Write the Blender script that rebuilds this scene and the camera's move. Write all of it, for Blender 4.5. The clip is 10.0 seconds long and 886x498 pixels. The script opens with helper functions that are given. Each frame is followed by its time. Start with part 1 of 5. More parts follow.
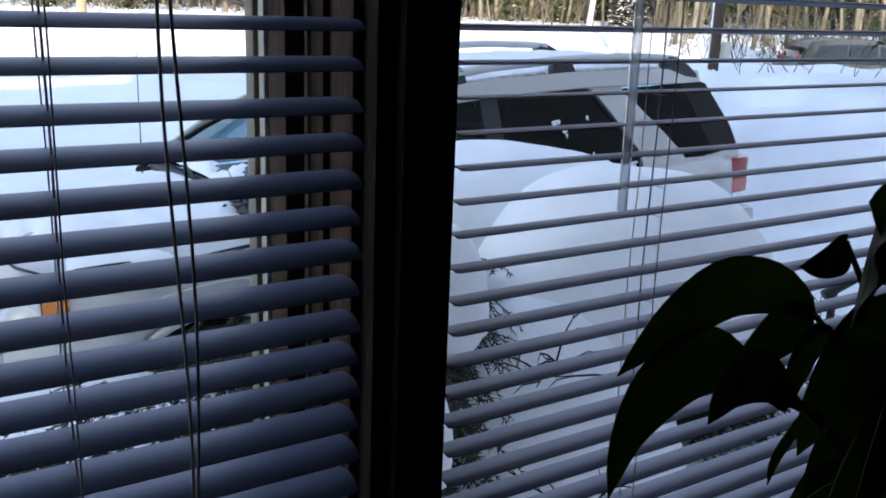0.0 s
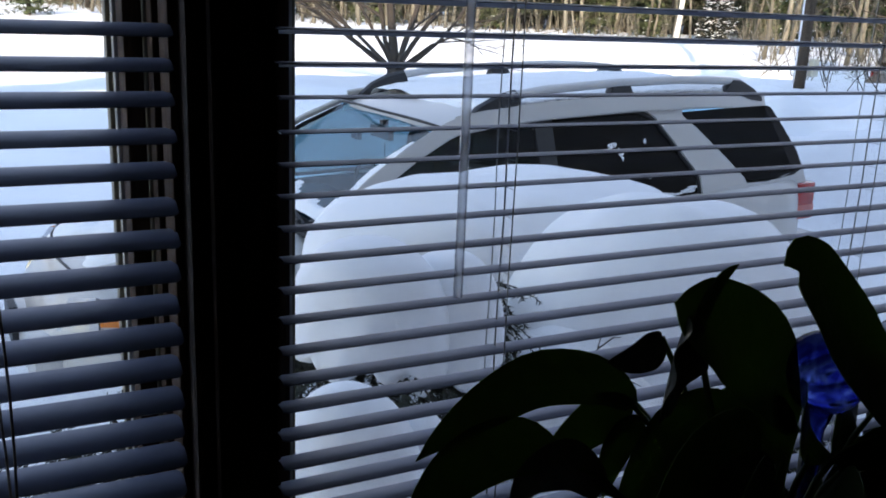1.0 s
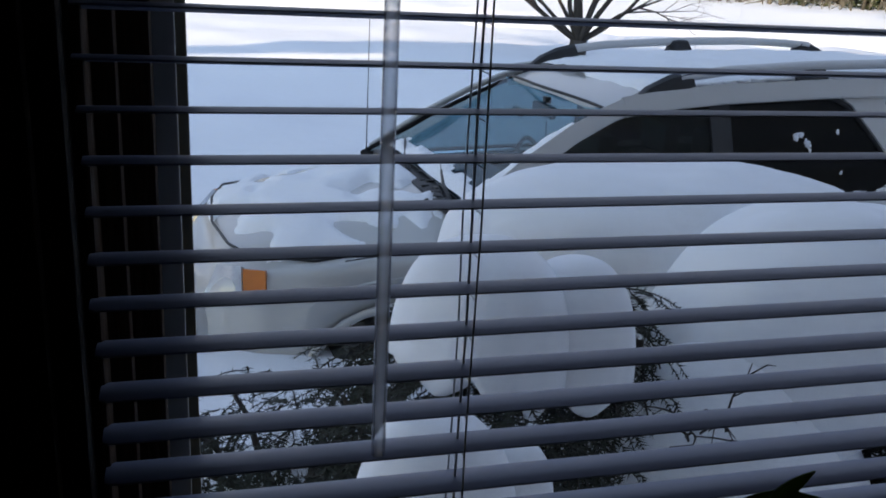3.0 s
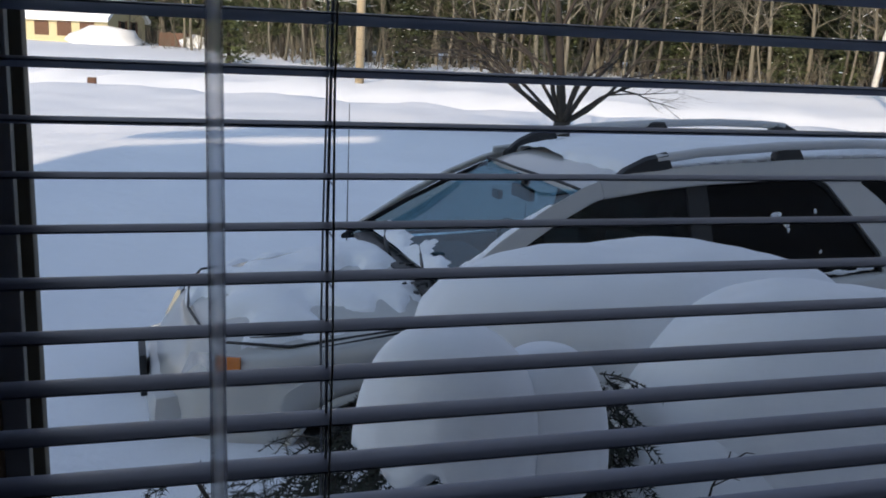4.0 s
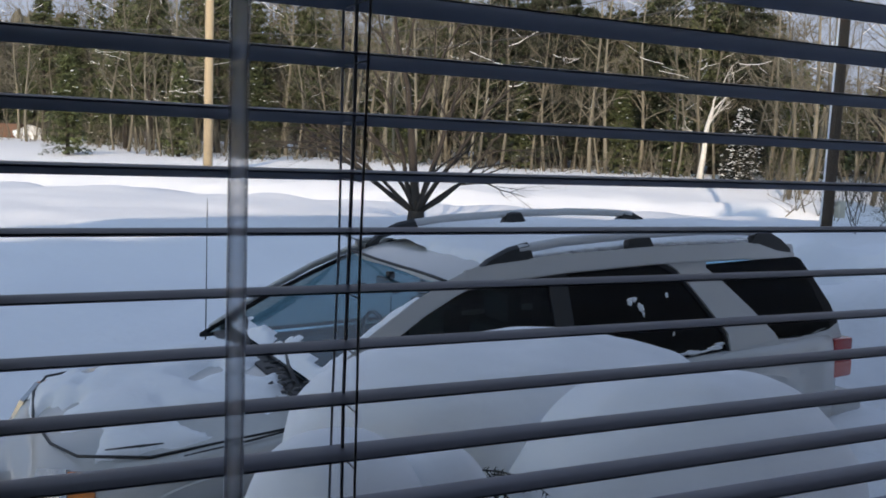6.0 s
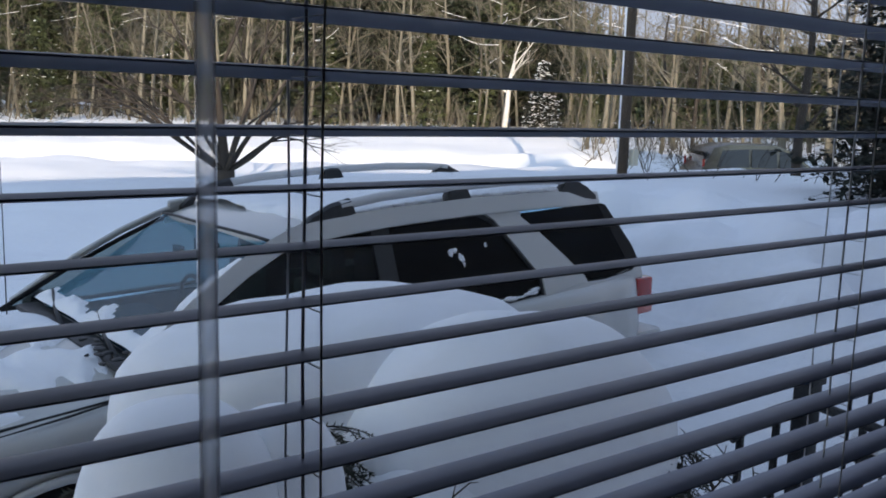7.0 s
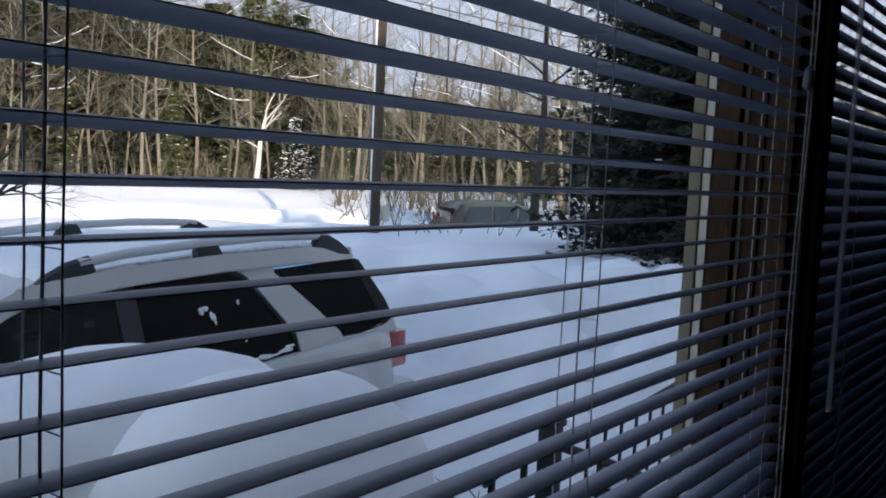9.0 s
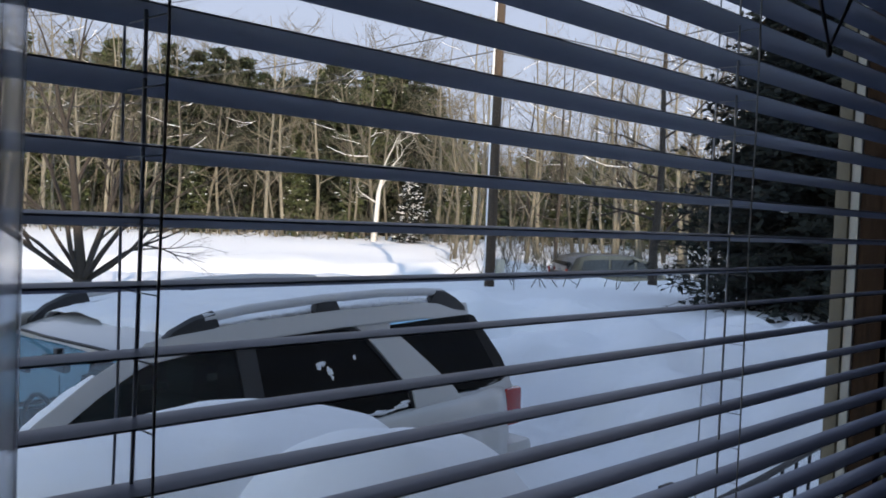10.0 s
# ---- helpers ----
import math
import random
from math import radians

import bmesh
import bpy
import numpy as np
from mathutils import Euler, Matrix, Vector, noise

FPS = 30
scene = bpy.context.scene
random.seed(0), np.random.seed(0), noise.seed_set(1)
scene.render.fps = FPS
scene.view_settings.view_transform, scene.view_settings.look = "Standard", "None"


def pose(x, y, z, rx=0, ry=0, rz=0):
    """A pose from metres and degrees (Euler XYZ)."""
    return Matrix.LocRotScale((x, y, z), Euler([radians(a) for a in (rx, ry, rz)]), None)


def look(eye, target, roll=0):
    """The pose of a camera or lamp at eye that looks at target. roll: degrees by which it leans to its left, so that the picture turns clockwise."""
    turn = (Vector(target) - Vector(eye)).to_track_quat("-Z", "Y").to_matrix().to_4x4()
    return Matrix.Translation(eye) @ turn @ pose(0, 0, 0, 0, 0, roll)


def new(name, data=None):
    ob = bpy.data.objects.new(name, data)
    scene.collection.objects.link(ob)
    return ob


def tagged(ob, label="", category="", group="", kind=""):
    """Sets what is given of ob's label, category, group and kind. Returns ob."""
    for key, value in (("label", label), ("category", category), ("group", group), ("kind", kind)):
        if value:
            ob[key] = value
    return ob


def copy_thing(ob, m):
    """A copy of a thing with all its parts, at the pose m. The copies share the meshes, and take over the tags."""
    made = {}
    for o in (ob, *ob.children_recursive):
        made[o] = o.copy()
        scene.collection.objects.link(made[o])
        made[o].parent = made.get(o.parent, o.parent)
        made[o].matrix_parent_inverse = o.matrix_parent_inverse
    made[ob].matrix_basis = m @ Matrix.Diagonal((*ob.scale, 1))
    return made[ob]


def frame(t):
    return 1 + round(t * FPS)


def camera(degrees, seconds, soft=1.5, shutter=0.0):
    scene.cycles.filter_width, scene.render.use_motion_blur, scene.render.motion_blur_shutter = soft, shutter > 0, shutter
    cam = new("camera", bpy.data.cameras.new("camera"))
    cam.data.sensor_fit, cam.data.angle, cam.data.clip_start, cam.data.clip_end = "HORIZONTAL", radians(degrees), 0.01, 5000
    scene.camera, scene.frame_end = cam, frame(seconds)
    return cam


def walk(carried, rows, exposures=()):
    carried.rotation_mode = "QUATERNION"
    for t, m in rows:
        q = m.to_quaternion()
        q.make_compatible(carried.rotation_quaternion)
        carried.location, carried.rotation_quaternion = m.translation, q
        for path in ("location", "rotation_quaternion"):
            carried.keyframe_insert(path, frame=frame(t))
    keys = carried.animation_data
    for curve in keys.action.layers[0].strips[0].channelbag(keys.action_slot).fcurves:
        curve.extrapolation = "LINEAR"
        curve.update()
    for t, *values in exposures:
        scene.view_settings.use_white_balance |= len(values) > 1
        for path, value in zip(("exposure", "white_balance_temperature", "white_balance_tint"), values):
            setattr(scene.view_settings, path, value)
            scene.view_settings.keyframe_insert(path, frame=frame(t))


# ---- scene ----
cam = camera(52.10, 10.0, 1.8)
PATH = [
    (0.0, pose(-0.334, -0.455, -0.089, 74.40, -2.10, -32.30)),
    (0.3, pose(-0.301, -0.496, -0.064, 75.60, -1.20, -31.30)),
    (0.6, pose(-0.246, -0.536, -0.047, 74.80, -1.80, -28.30)),
    (0.8, pose(-0.226, -0.565, -0.032, 74.97, -2.49, -27.30)),
    (1.0, pose(-0.206, -0.559, -0.022, 74.84, -2.39, -26.93)),
    (1.2, pose(-0.182, -0.523, -0.018, 74.75, -2.44, -26.26)),
    (1.5, pose(-0.145, -0.470, -0.012, 75.09, -2.51, -26.41)),
    (1.7, pose(-0.120, -0.447, -0.013, 74.00, -3.27, -27.53)),
    (2.0, pose(-0.083, -0.412, -0.014, 71.82, -4.41, -28.10)),
    (2.2, pose(-0.064, -0.409, -0.011, 70.83, -4.13, -24.27)),
    (3.3, pose(0.039, -0.389, 0.009, 73.56, -2.57, -13.55)),
    (3.5, pose(0.058, -0.386, 0.012, 74.59, -2.29, -12.57)),
    (3.7, pose(0.066, -0.379, 0.012, 75.48, -2.39, -12.72)),
    (4.0, pose(0.077, -0.369, 0.013, 77.34, -2.53, -15.77)),
    (4.2, pose(0.072, -0.367, 0.024, 78.61, -2.67, -16.77)),
    (4.5, pose(0.064, -0.364, 0.028, 80.78, -2.88, -18.79)),
    (5.0, pose(0.051, -0.351, 0.032, 82.41, -2.62, -20.80)),
    (5.2, pose(0.046, -0.344, 0.033, 82.92, -2.57, -21.20)),
    (6.3, pose(0.015, -0.307, 0.037, 82.84, -2.29, -27.87)),
    (6.5, pose(0.010, -0.300, 0.038, 82.07, -2.24, -30.09)),
    (7.0, pose(-0.027, -0.296, 0.033, 80.92, -1.74, -37.23)),
    (7.5, pose(-0.052, -0.290, 0.029, 80.08, -2.35, -44.47)),
    (8.0, pose(-0.051, -0.292, 0.023, 78.99, -2.70, -48.68)),
    (8.5, pose(-0.041, -0.296, 0.029, 81.91, -2.22, -51.15)),
    (9.0, pose(-0.028, -0.294, 0.031, 85.05, -2.71, -52.70)),
    (9.5, pose(-0.015, -0.267, 0.048, 86.80, -3.45, -48.90)),
    (9.7, pose(-0.009, -0.266, 0.048, 87.45, -3.02, -46.97)),
    (10.0, pose(0.000, -0.265, 0.047, 88.07, -2.37, -45.44)),
]
EXPOSURES = [(0.0, 2.32, 8150, 16), (0.6, 2.22, 8150, 16), (1.2, 2.07, 8150, 16), (2.2, 1.87, 8150, 16), (3.5, 1.22, 8150, 16), (5.0, 0.87, 8150, 16), (6.5, 1.22, 8150, 16), (8.0, 1.60, 8150, 16), (10.0, 1.42, 8150, 16)]
walk(cam, PATH, EXPOSURES)

# ---- world and sun ----
SUN_EL, SUN_AZ = radians(19), radians(215)      # azimuth clockwise from +y: behind the house, to its left
world = bpy.data.worlds.new("world")
scene.world = world
world.use_nodes = True
wn = world.node_tree.nodes
sky = wn.new("ShaderNodeTexSky")
sky.sky_type, sky.sun_disc = "NISHITA", False
sky.dust_density, sky.ozone_density = 0.0, 1.1
sky.sun_elevation, sky.sun_rotation = SUN_EL, SUN_AZ
wn["Background"].inputs["Strength"].default_value = 0.15
world.node_tree.links.new(sky.outputs[0], wn["Background"].inputs["Color"])
sun_dir = Vector((math.sin(SUN_AZ) * math.cos(SUN_EL), math.cos(SUN_AZ) * math.cos(SUN_EL), math.sin(SUN_EL)))
sun_data = bpy.data.lights.new("sun", "SUN")
sun_data.energy, sun_data.angle, sun_data.color = 2.0, radians(0.6), (1.0, 0.93, 0.82)
sun = new("sun", sun_data)
sun.matrix_world = look(sun_dir * 50, (0, 0, 0))


# ---- materials ----
def material(name, color, rough=0.6, metal=0.0, vary=0.25, scale=6.0, fine=60.0, bump=0.0, bump_scale=40.0,
             second=None, coat=0.0, random_tint=0.0, spec=0.5, stretch=(1, 1, 1)):
    """Principled surface whose colour wavers at two scales."""
    m = bpy.data.materials.new(name)
    m.use_nodes = True
    nt = m.node_tree
    n, l = nt.nodes, nt.links
    bsdf = n["Principled BSDF"]
    bsdf.inputs["Roughness"].default_value = rough
    bsdf.inputs["Metallic"].default_value = metal
    bsdf.inputs["Coat Weight"].default_value = coat
    bsdf.inputs["Specular IOR Level"].default_value = spec
    coord = n.new("ShaderNodeTexCoord")
    mapping = n.new("ShaderNodeMapping")
    mapping.inputs["Scale"].default_value = stretch
    l.new(coord.outputs["Object"], mapping.inputs[0])
    big, small = n.new("ShaderNodeTexNoise"), n.new("ShaderNodeTexNoise")
    big.inputs["Scale"].default_value, small.inputs["Scale"].default_value = scale, fine
    big.inputs["Detail"].default_value, small.inputs["Detail"].default_value = 4, 3
    for t in (big, small):
        l.new(mapping.outputs[0], t.inputs["Vector"])
    mix = n.new("ShaderNodeMix")
    mix.data_type = "RGBA"
    c2 = second or tuple(c * (1 - vary) for c in color)
    mix.inputs[6].default_value, mix.inputs[7].default_value = (*color, 1), (*c2, 1)
    add = n.new("ShaderNodeMath")
    add.operation = "MULTIPLY_ADD"
    add.inputs[1].default_value, add.inputs[2].default_value = 0.5, 0.0
    half = n.new("ShaderNodeMath")
    half.operation = "MULTIPLY_ADD"
    half.inputs[1].default_value = 0.5
    l.new(big.outputs[0], half.inputs[0])
    l.new(small.outputs[0], add.inputs[0])
    l.new(add.outputs[0], half.inputs[2])
    ramp = n.new("ShaderNodeMapRange")
    ramp.inputs[1].default_value, ramp.inputs[2].default_value = 0.35, 0.65
    l.new(half.outputs[0], ramp.inputs[0])
    l.new(ramp.outputs[0], mix.inputs[0])
    out = mix.outputs[2]
    if random_tint:
        info, hsv, mr = n.new("ShaderNodeObjectInfo"), n.new("ShaderNodeHueSaturation"), n.new("ShaderNodeMapRange")
        mr.inputs[3].default_value, mr.inputs[4].default_value = 1 - random_tint, 1 + random_tint
        l.new(info.outputs["Random"], mr.inputs[0])
        l.new(mr.outputs[0], hsv.inputs["Value"])
        l.new(out, hsv.inputs["Color"])
        out = hsv.outputs[0]
    l.new(out, bsdf.inputs["Base Color"])
    if bump:
        b, bt = n.new("ShaderNodeBump"), n.new("ShaderNodeTexNoise")
        bt.inputs["Scale"].default_value, bt.inputs["Detail"].default_value = bump_scale, 5
        l.new(mapping.outputs[0], bt.inputs["Vector"])
        b.inputs["Strength"].default_value, b.inputs["Distance"].default_value = bump, 0.02
        l.new(bt.outputs[0], b.inputs["Height"])
        l.new(b.outputs[0], bsdf.inputs["Normal"])
    return m


def glass(name, tint, gloss=0.08, rough=0.02, edge=0.6, power=5.0):
    """Thin tinted pane: lets light straight through and mirrors a little of its surroundings."""
    m = bpy.data.materials.new(name)
    m.use_nodes = True
    n, l = m.node_tree.nodes, m.node_tree.links
    n.remove(n["Principled BSDF"])
    t, g, mix = n.new("ShaderNodeBsdfTransparent"), n.new("ShaderNodeBsdfGlossy"), n.new("ShaderNodeMixShader")
    t.inputs[0].default_value = (*tint, 1)
    g.inputs["Roughness"].default_value = rough
    f = n.new("ShaderNodeLayerWeight")
    f.inputs["Blend"].default_value = 0.5
    pw = n.new("ShaderNodeMath")
    pw.operation = "POWER"
    pw.inputs[1].default_value = power
    l.new(f.outputs["Facing"], pw.inputs[0])
    k = n.new("ShaderNodeMath")
    k.operation = "MULTIPLY_ADD"
    k.inputs[1].default_value, k.inputs[2].default_value = edge, gloss
    l.new(pw.outputs[0], k.inputs[0])
    l.new(k.outputs[0], mix.inputs[0])
    l.new(t.outputs[0], mix.inputs[1])
    l.new(g.outputs[0], mix.inputs[2])
    l.new(mix.outputs[0], n["Material Output"].inputs[0])
    return m


M_SNOW = material("snow", (0.84, 0.86, 0.90), 0.75, vary=0.06, scale=1.5, fine=25, bump=0.6, bump_scale=7, spec=0.25)
M_SNOW_CLEAN = material("snow_clean", (0.86, 0.88, 0.91), 0.7, vary=0.04, scale=3, fine=30, bump=0.2, bump_scale=14, spec=0.25)
M_SNOW_ROOF = material("snow_roof", (0.85, 0.87, 0.90), 0.7, vary=0.05, scale=4, fine=40, bump=0.3, bump_scale=20, spec=0.25)
M_SLAT = material("slat_paint", (0.188, 0.222, 0.306), 0.42, spec=0.35, vary=0.10, scale=5, fine=120, random_tint=0.03)
M_CORD = material("cord", (0.55, 0.55, 0.54), 0.8, vary=0.15, scale=200, fine=600)
M_WOOD = material("brown_wood", (0.062, 0.031, 0.014), 0.75, spec=0.2, vary=0.5, scale=4, fine=40, bump=0.2, bump_scale=30, stretch=(6, 6, 0.6))
M_WOOD_DARK = material("dark_wood", (0.024, 0.013, 0.008), 0.7, spec=0.2, vary=0.45, scale=4, fine=40, bump=0.15, bump_scale=30, stretch=(6, 6, 0.6))
M_TAN = material("tan_vinyl", (0.20, 0.17, 0.11), 0.55, vary=0.2, scale=6, fine=60)
M_VINYL = material("pale_vinyl", (0.55, 0.53, 0.45), 0.5, vary=0.12, scale=6, fine=60)
M_PANE = glass("window_glass", (0.985, 0.992, 0.992), 0.01, 0.0, 0.15)
M_WALL = material("wall_paint", (0.30, 0.26, 0.22), 0.8, vary=0.12, scale=2, fine=60, bump=0.1, bump_scale=120)
M_FLOOR = material("floor_wood", (0.16, 0.09, 0.05), 0.45, vary=0.4, scale=2, fine=30, stretch=(1, 8, 1))
M_CEIL = material("ceiling_paint", (0.45, 0.44, 0.42), 0.9, vary=0.06, scale=3, fine=80)
# kept pale so the unseen outer walls brighten the snow in front
M_SIDING = material("siding", (0.74, 0.73, 0.70), 0.7, vary=0.1, scale=2, fine=40)
M_SHINGLE = material("shingle", (0.10, 0.095, 0.09), 0.85, vary=0.3, scale=3, fine=30)
M_LEAF = material("lily_leaf", (0.040, 0.085, 0.022), 0.38, vary=0.5, scale=14, fine=90, bump=0.2, bump_scale=60, spec=0.4)
# thin leaves let some light through
leaf_nodes, leaf_links = M_LEAF.node_tree.nodes, M_LEAF.node_tree.links
leaf_through, leaf_mix = leaf_nodes.new("ShaderNodeBsdfTranslucent"), leaf_nodes.new("ShaderNodeMixShader")
leaf_through.inputs[0].default_value = (0.16, 0.26, 0.05, 1)
leaf_mix.inputs[0].default_value = 0.4
leaf_links.new(leaf_nodes["Principled BSDF"].outputs[0], leaf_mix.inputs[1])
leaf_links.new(leaf_through.outputs[0], leaf_mix.inputs[2])
leaf_links.new(leaf_mix.outputs[0], leaf_nodes["Material Output"].inputs["Surface"])
M_LEAF_DRY = material("dry_leaf", (0.16, 0.165, 0.13), 0.7, vary=0.55, scale=30, fine=160, bump=0.4, bump_scale=90, stretch=(1, 1, 0.15))
M_POT = material("pot_glaze", (0.05, 0.04, 0.035), 0.35, vary=0.3, scale=9, fine=60)
M_SOIL = material("soil", (0.03, 0.022, 0.016), 0.95, vary=0.5, scale=40, fine=160, bump=0.6, bump_scale=90)
M_PAINT = material("car_paint", (0.49, 0.487, 0.475), 0.32, 0.12, vary=0.05, scale=3, fine=300, coat=0.6)
M_RAIL = material("rail_silver", (0.56, 0.56, 0.56), 0.4, 0.15, vary=0.08, scale=5, fine=120)
M_BLACK = material("black_trim", (0.018, 0.019, 0.021), 0.5, vary=0.3, scale=8, fine=90)
M_CABIN = material("cabin_cloth", (0.030, 0.033, 0.038), 0.85, vary=0.3, scale=12, fine=120)
M_TYRE = material("tyre", (0.02, 0.02, 0.021), 0.85, vary=0.3, scale=12, fine=90, bump=0.4, bump_scale=60)
M_ALLOY = material("alloy", (0.45, 0.45, 0.46), 0.35, 0.8, vary=0.1, scale=8, fine=80)
M_RED = material("red_lens", (0.42, 0.020, 0.016), 0.15, vary=0.25, scale=12, fine=120, coat=0.8)
M_RED_PALE = material("pale_red_lens", (0.62, 0.16, 0.13), 0.15, vary=0.2, scale=12, fine=120, coat=0.8)
M_ORANGE = material("amber_lens", (0.75, 0.20, 0.02), 0.2, vary=0.2, scale=20, fine=150, coat=0.8)
M_LAMP = material("lamp_lens", (0.50, 0.52, 0.55), 0.12, 0.2, vary=0.3, scale=14, fine=90, coat=0.8)
M_GLASS_FRONT = glass("windscreen_glass", (0.60, 0.82, 0.90), 0.05, 0.03, 0.30, 4.0)
M_GLASS_SIDE = glass("privacy_glass", (0.035, 0.04, 0.045), 0.018, 0.02, 0.35)
M_GLASS_DOOR = glass("front_door_glass", (0.52, 0.58, 0.58), 0.02, 0.02, 0.35)
M_BARK = material("bark", (0.150, 0.132, 0.100), 0.9, vary=0.45, scale=3, fine=25, bump=0.5, bump_scale=30, random_tint=0.25, stretch=(3, 3, 0.6))
M_BARK_DARK = material("dark_bark", (0.045, 0.036, 0.030), 0.9, vary=0.4, scale=5, fine=40, bump=0.5, bump_scale=40)
M_BARK_PALE = material("pale_bark", (0.205, 0.185, 0.145), 0.85, vary=0.4, scale=2, fine=20, bump=0.3, bump_scale=25, random_tint=0.2, stretch=(3, 3, 0.6))
M_FAR = material("far_wood", (0.125, 0.112, 0.090), 0.95, vary=0.6, scale=0.25, fine=1.6, second=(0.048, 0.050, 0.030), stretch=(1, 1, 0.25))
M_BIRCH = material("birch_bark", (0.72, 0.70, 0.66), 0.8, vary=0.4, scale=6, fine=30)
M_NEEDLE = material("needles", (0.074, 0.094, 0.036), 0.8, vary=0.5, scale=1.5, fine=14, random_tint=0.25)
M_HEMLOCK = material("hemlock_needles", (0.030, 0.044, 0.018), 0.8, vary=0.5, scale=1.5, fine=14, random_tint=0.25)
# near black: the colour carries the big spruce's shade
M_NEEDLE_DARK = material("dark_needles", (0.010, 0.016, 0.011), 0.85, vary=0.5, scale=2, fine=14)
M_YEW = material("yew_needles", (0.022, 0.032, 0.016), 0.75, vary=0.6, scale=14, fine=80)
# pole wood twice: shade put into the first colour, sunlight into the second
M_POLE_SHADED = material("shaded_pole_wood", (0.085, 0.058, 0.040), 0.85, vary=0.45, scale=4, fine=40, bump=0.4, bump_scale=50, stretch=(6, 6, 0.4))
M_POLE_SUNLIT = material("sunlit_pole_wood", (0.42, 0.33, 0.22), 0.85, vary=0.25, scale=4, fine=40, stretch=(6, 6, 0.4))
M_WIRE = material("wire", (0.05, 0.05, 0.05), 0.6)
M_YELLOW = material("yellow_siding", (0.55, 0.48, 0.30), 0.75, vary=0.1, scale=2, fine=20)
M_BROWN_TRIM = material("brown_trim", (0.13, 0.06, 0.035), 0.7)
M_RAILING = material("railing_metal", (0.020, 0.021, 0.024), 0.5, 0.2, vary=0.3, scale=9, fine=90)
M_CAR2 = material("dark_car_paint", (0.075, 0.068, 0.058), 0.35, 0.3, vary=0.06, scale=3, fine=200, coat=0.6)
M_GLASS_DARK = material("dark_glass", (0.015, 0.017, 0.02), 0.05, vary=0.2)


def blue_glass():
    m = bpy.data.materials.new("blue_glass")
    m.use_nodes = True
    n, l = m.node_tree.nodes, m.node_tree.links
    b = n["Principled BSDF"]
    v, r, c = n.new("ShaderNodeTexVoronoi"), n.new("ShaderNodeValToRGB"), n.new("ShaderNodeTexCoord")
    v.feature = "DISTANCE_TO_EDGE"
    v.inputs["Scale"].default_value = 70
    r.color_ramp.elements[0].color, r.color_ramp.elements[1].color = (0.15, 0.27, 0.80, 1), (0.006, 0.02, 0.40, 1)
    r.color_ramp.elements[1].position = 0.16
    l.new(c.outputs["Object"], v.inputs["Vector"])
    l.new(v.outputs["Distance"], r.inputs[0])
    l.new(r.outputs[0], b.inputs["Base Color"])
    b.inputs["Roughness"].default_value, b.inputs["Transmission Weight"].default_value = 0.12, 0.75
    b.inputs["IOR"].default_value = 1.15
    return m


M_BLUE = blue_glass()


def glowing_clear_plastic():
    """Clear plastic rod, mostly see-through; a whitish translucent share stands in for daylight caught in it."""
    m = bpy.data.materials.new("glowing_clear_plastic")
    m.use_nodes = True
    n, l = m.node_tree.nodes, m.node_tree.links
    n.remove(n["Principled BSDF"])
    clear, inner_light, gloss, a, b = (n.new("ShaderNode" + k) for k in ("BsdfTransparent", "BsdfTranslucent", "BsdfGlossy", "MixShader", "MixShader"))
    clear.inputs[0].default_value, inner_light.inputs[0].default_value = (0.90, 0.91, 0.93, 1), (0.92, 0.93, 0.95, 1)
    gloss.inputs["Roughness"].default_value = 0.12
    rim = n.new("ShaderNodeLayerWeight")
    rim.inputs["Blend"].default_value = 0.35
    a.inputs[0].default_value = 0.30
    l.new(clear.outputs[0], a.inputs[1])
    l.new(inner_light.outputs[0], a.inputs[2])
    l.new(rim.outputs["Facing"], b.inputs[0])
    l.new(a.outputs[0], b.inputs[1])
    l.new(gloss.outputs[0], b.inputs[2])
    l.new(b.outputs[0], n["Material Output"].inputs[0])
    return m


M_WAND = glowing_clear_plastic()


# ---- mesh helpers ----
def mesh_object(name, verts, faces, mat, parent=None, smooth=True, sharp=35, label=""):
    me = bpy.data.meshes.new(name)
    me.from_pydata([tuple(v) for v in verts], [], [tuple(f) for f in faces])
    me.update()
    for mm in (mat if isinstance(mat, (list, tuple)) else (mat,)):
        me.materials.append(mm)
    if smooth and len(me.polygons):
        me.polygons.foreach_set("use_smooth", [True] * len(me.polygons))
        if sharp:
            me.set_sharp_from_angle(angle=radians(sharp))
    ob = new(name, me)
    ob.parent = parent
    return tagged(ob, label)


def part(name, bm, mat, parent=None, label="", smooth=True, sharp=35):
    me = bpy.data.meshes.new(name)
    bmesh.ops.recalc_face_normals(bm, faces=bm.faces)
    bm.to_mesh(me)
    bm.free()
    me.materials.append(mat)
    if smooth and len(me.polygons):
        me.polygons.foreach_set("use_smooth", [True] * len(me.polygons))
        me.set_sharp_from_angle(angle=radians(sharp))
    ob = new(name, me)
    ob.parent = parent
    return tagged(ob, label)


def box(x0, x1, y0, y1, z0, z1, bevel=0.0, bm=None):
    """A box, its edges broken by a bevel, added to bm."""
    bm = bm or bmesh.new()
    m = Matrix.Translation(((x0 + x1) / 2, (y0 + y1) / 2, (z0 + z1) / 2)) @ Matrix.Diagonal((x1 - x0, y1 - y0, z1 - z0, 1))
    made = bmesh.ops.create_cube(bm, size=1, matrix=m)
    if bevel:
        edges = {e for v in made["verts"] for e in v.link_edges}
        bmesh.ops.bevel(bm, geom=list(edges), offset=bevel, segments=2, affect="EDGES", profile=0.6)
    return bm


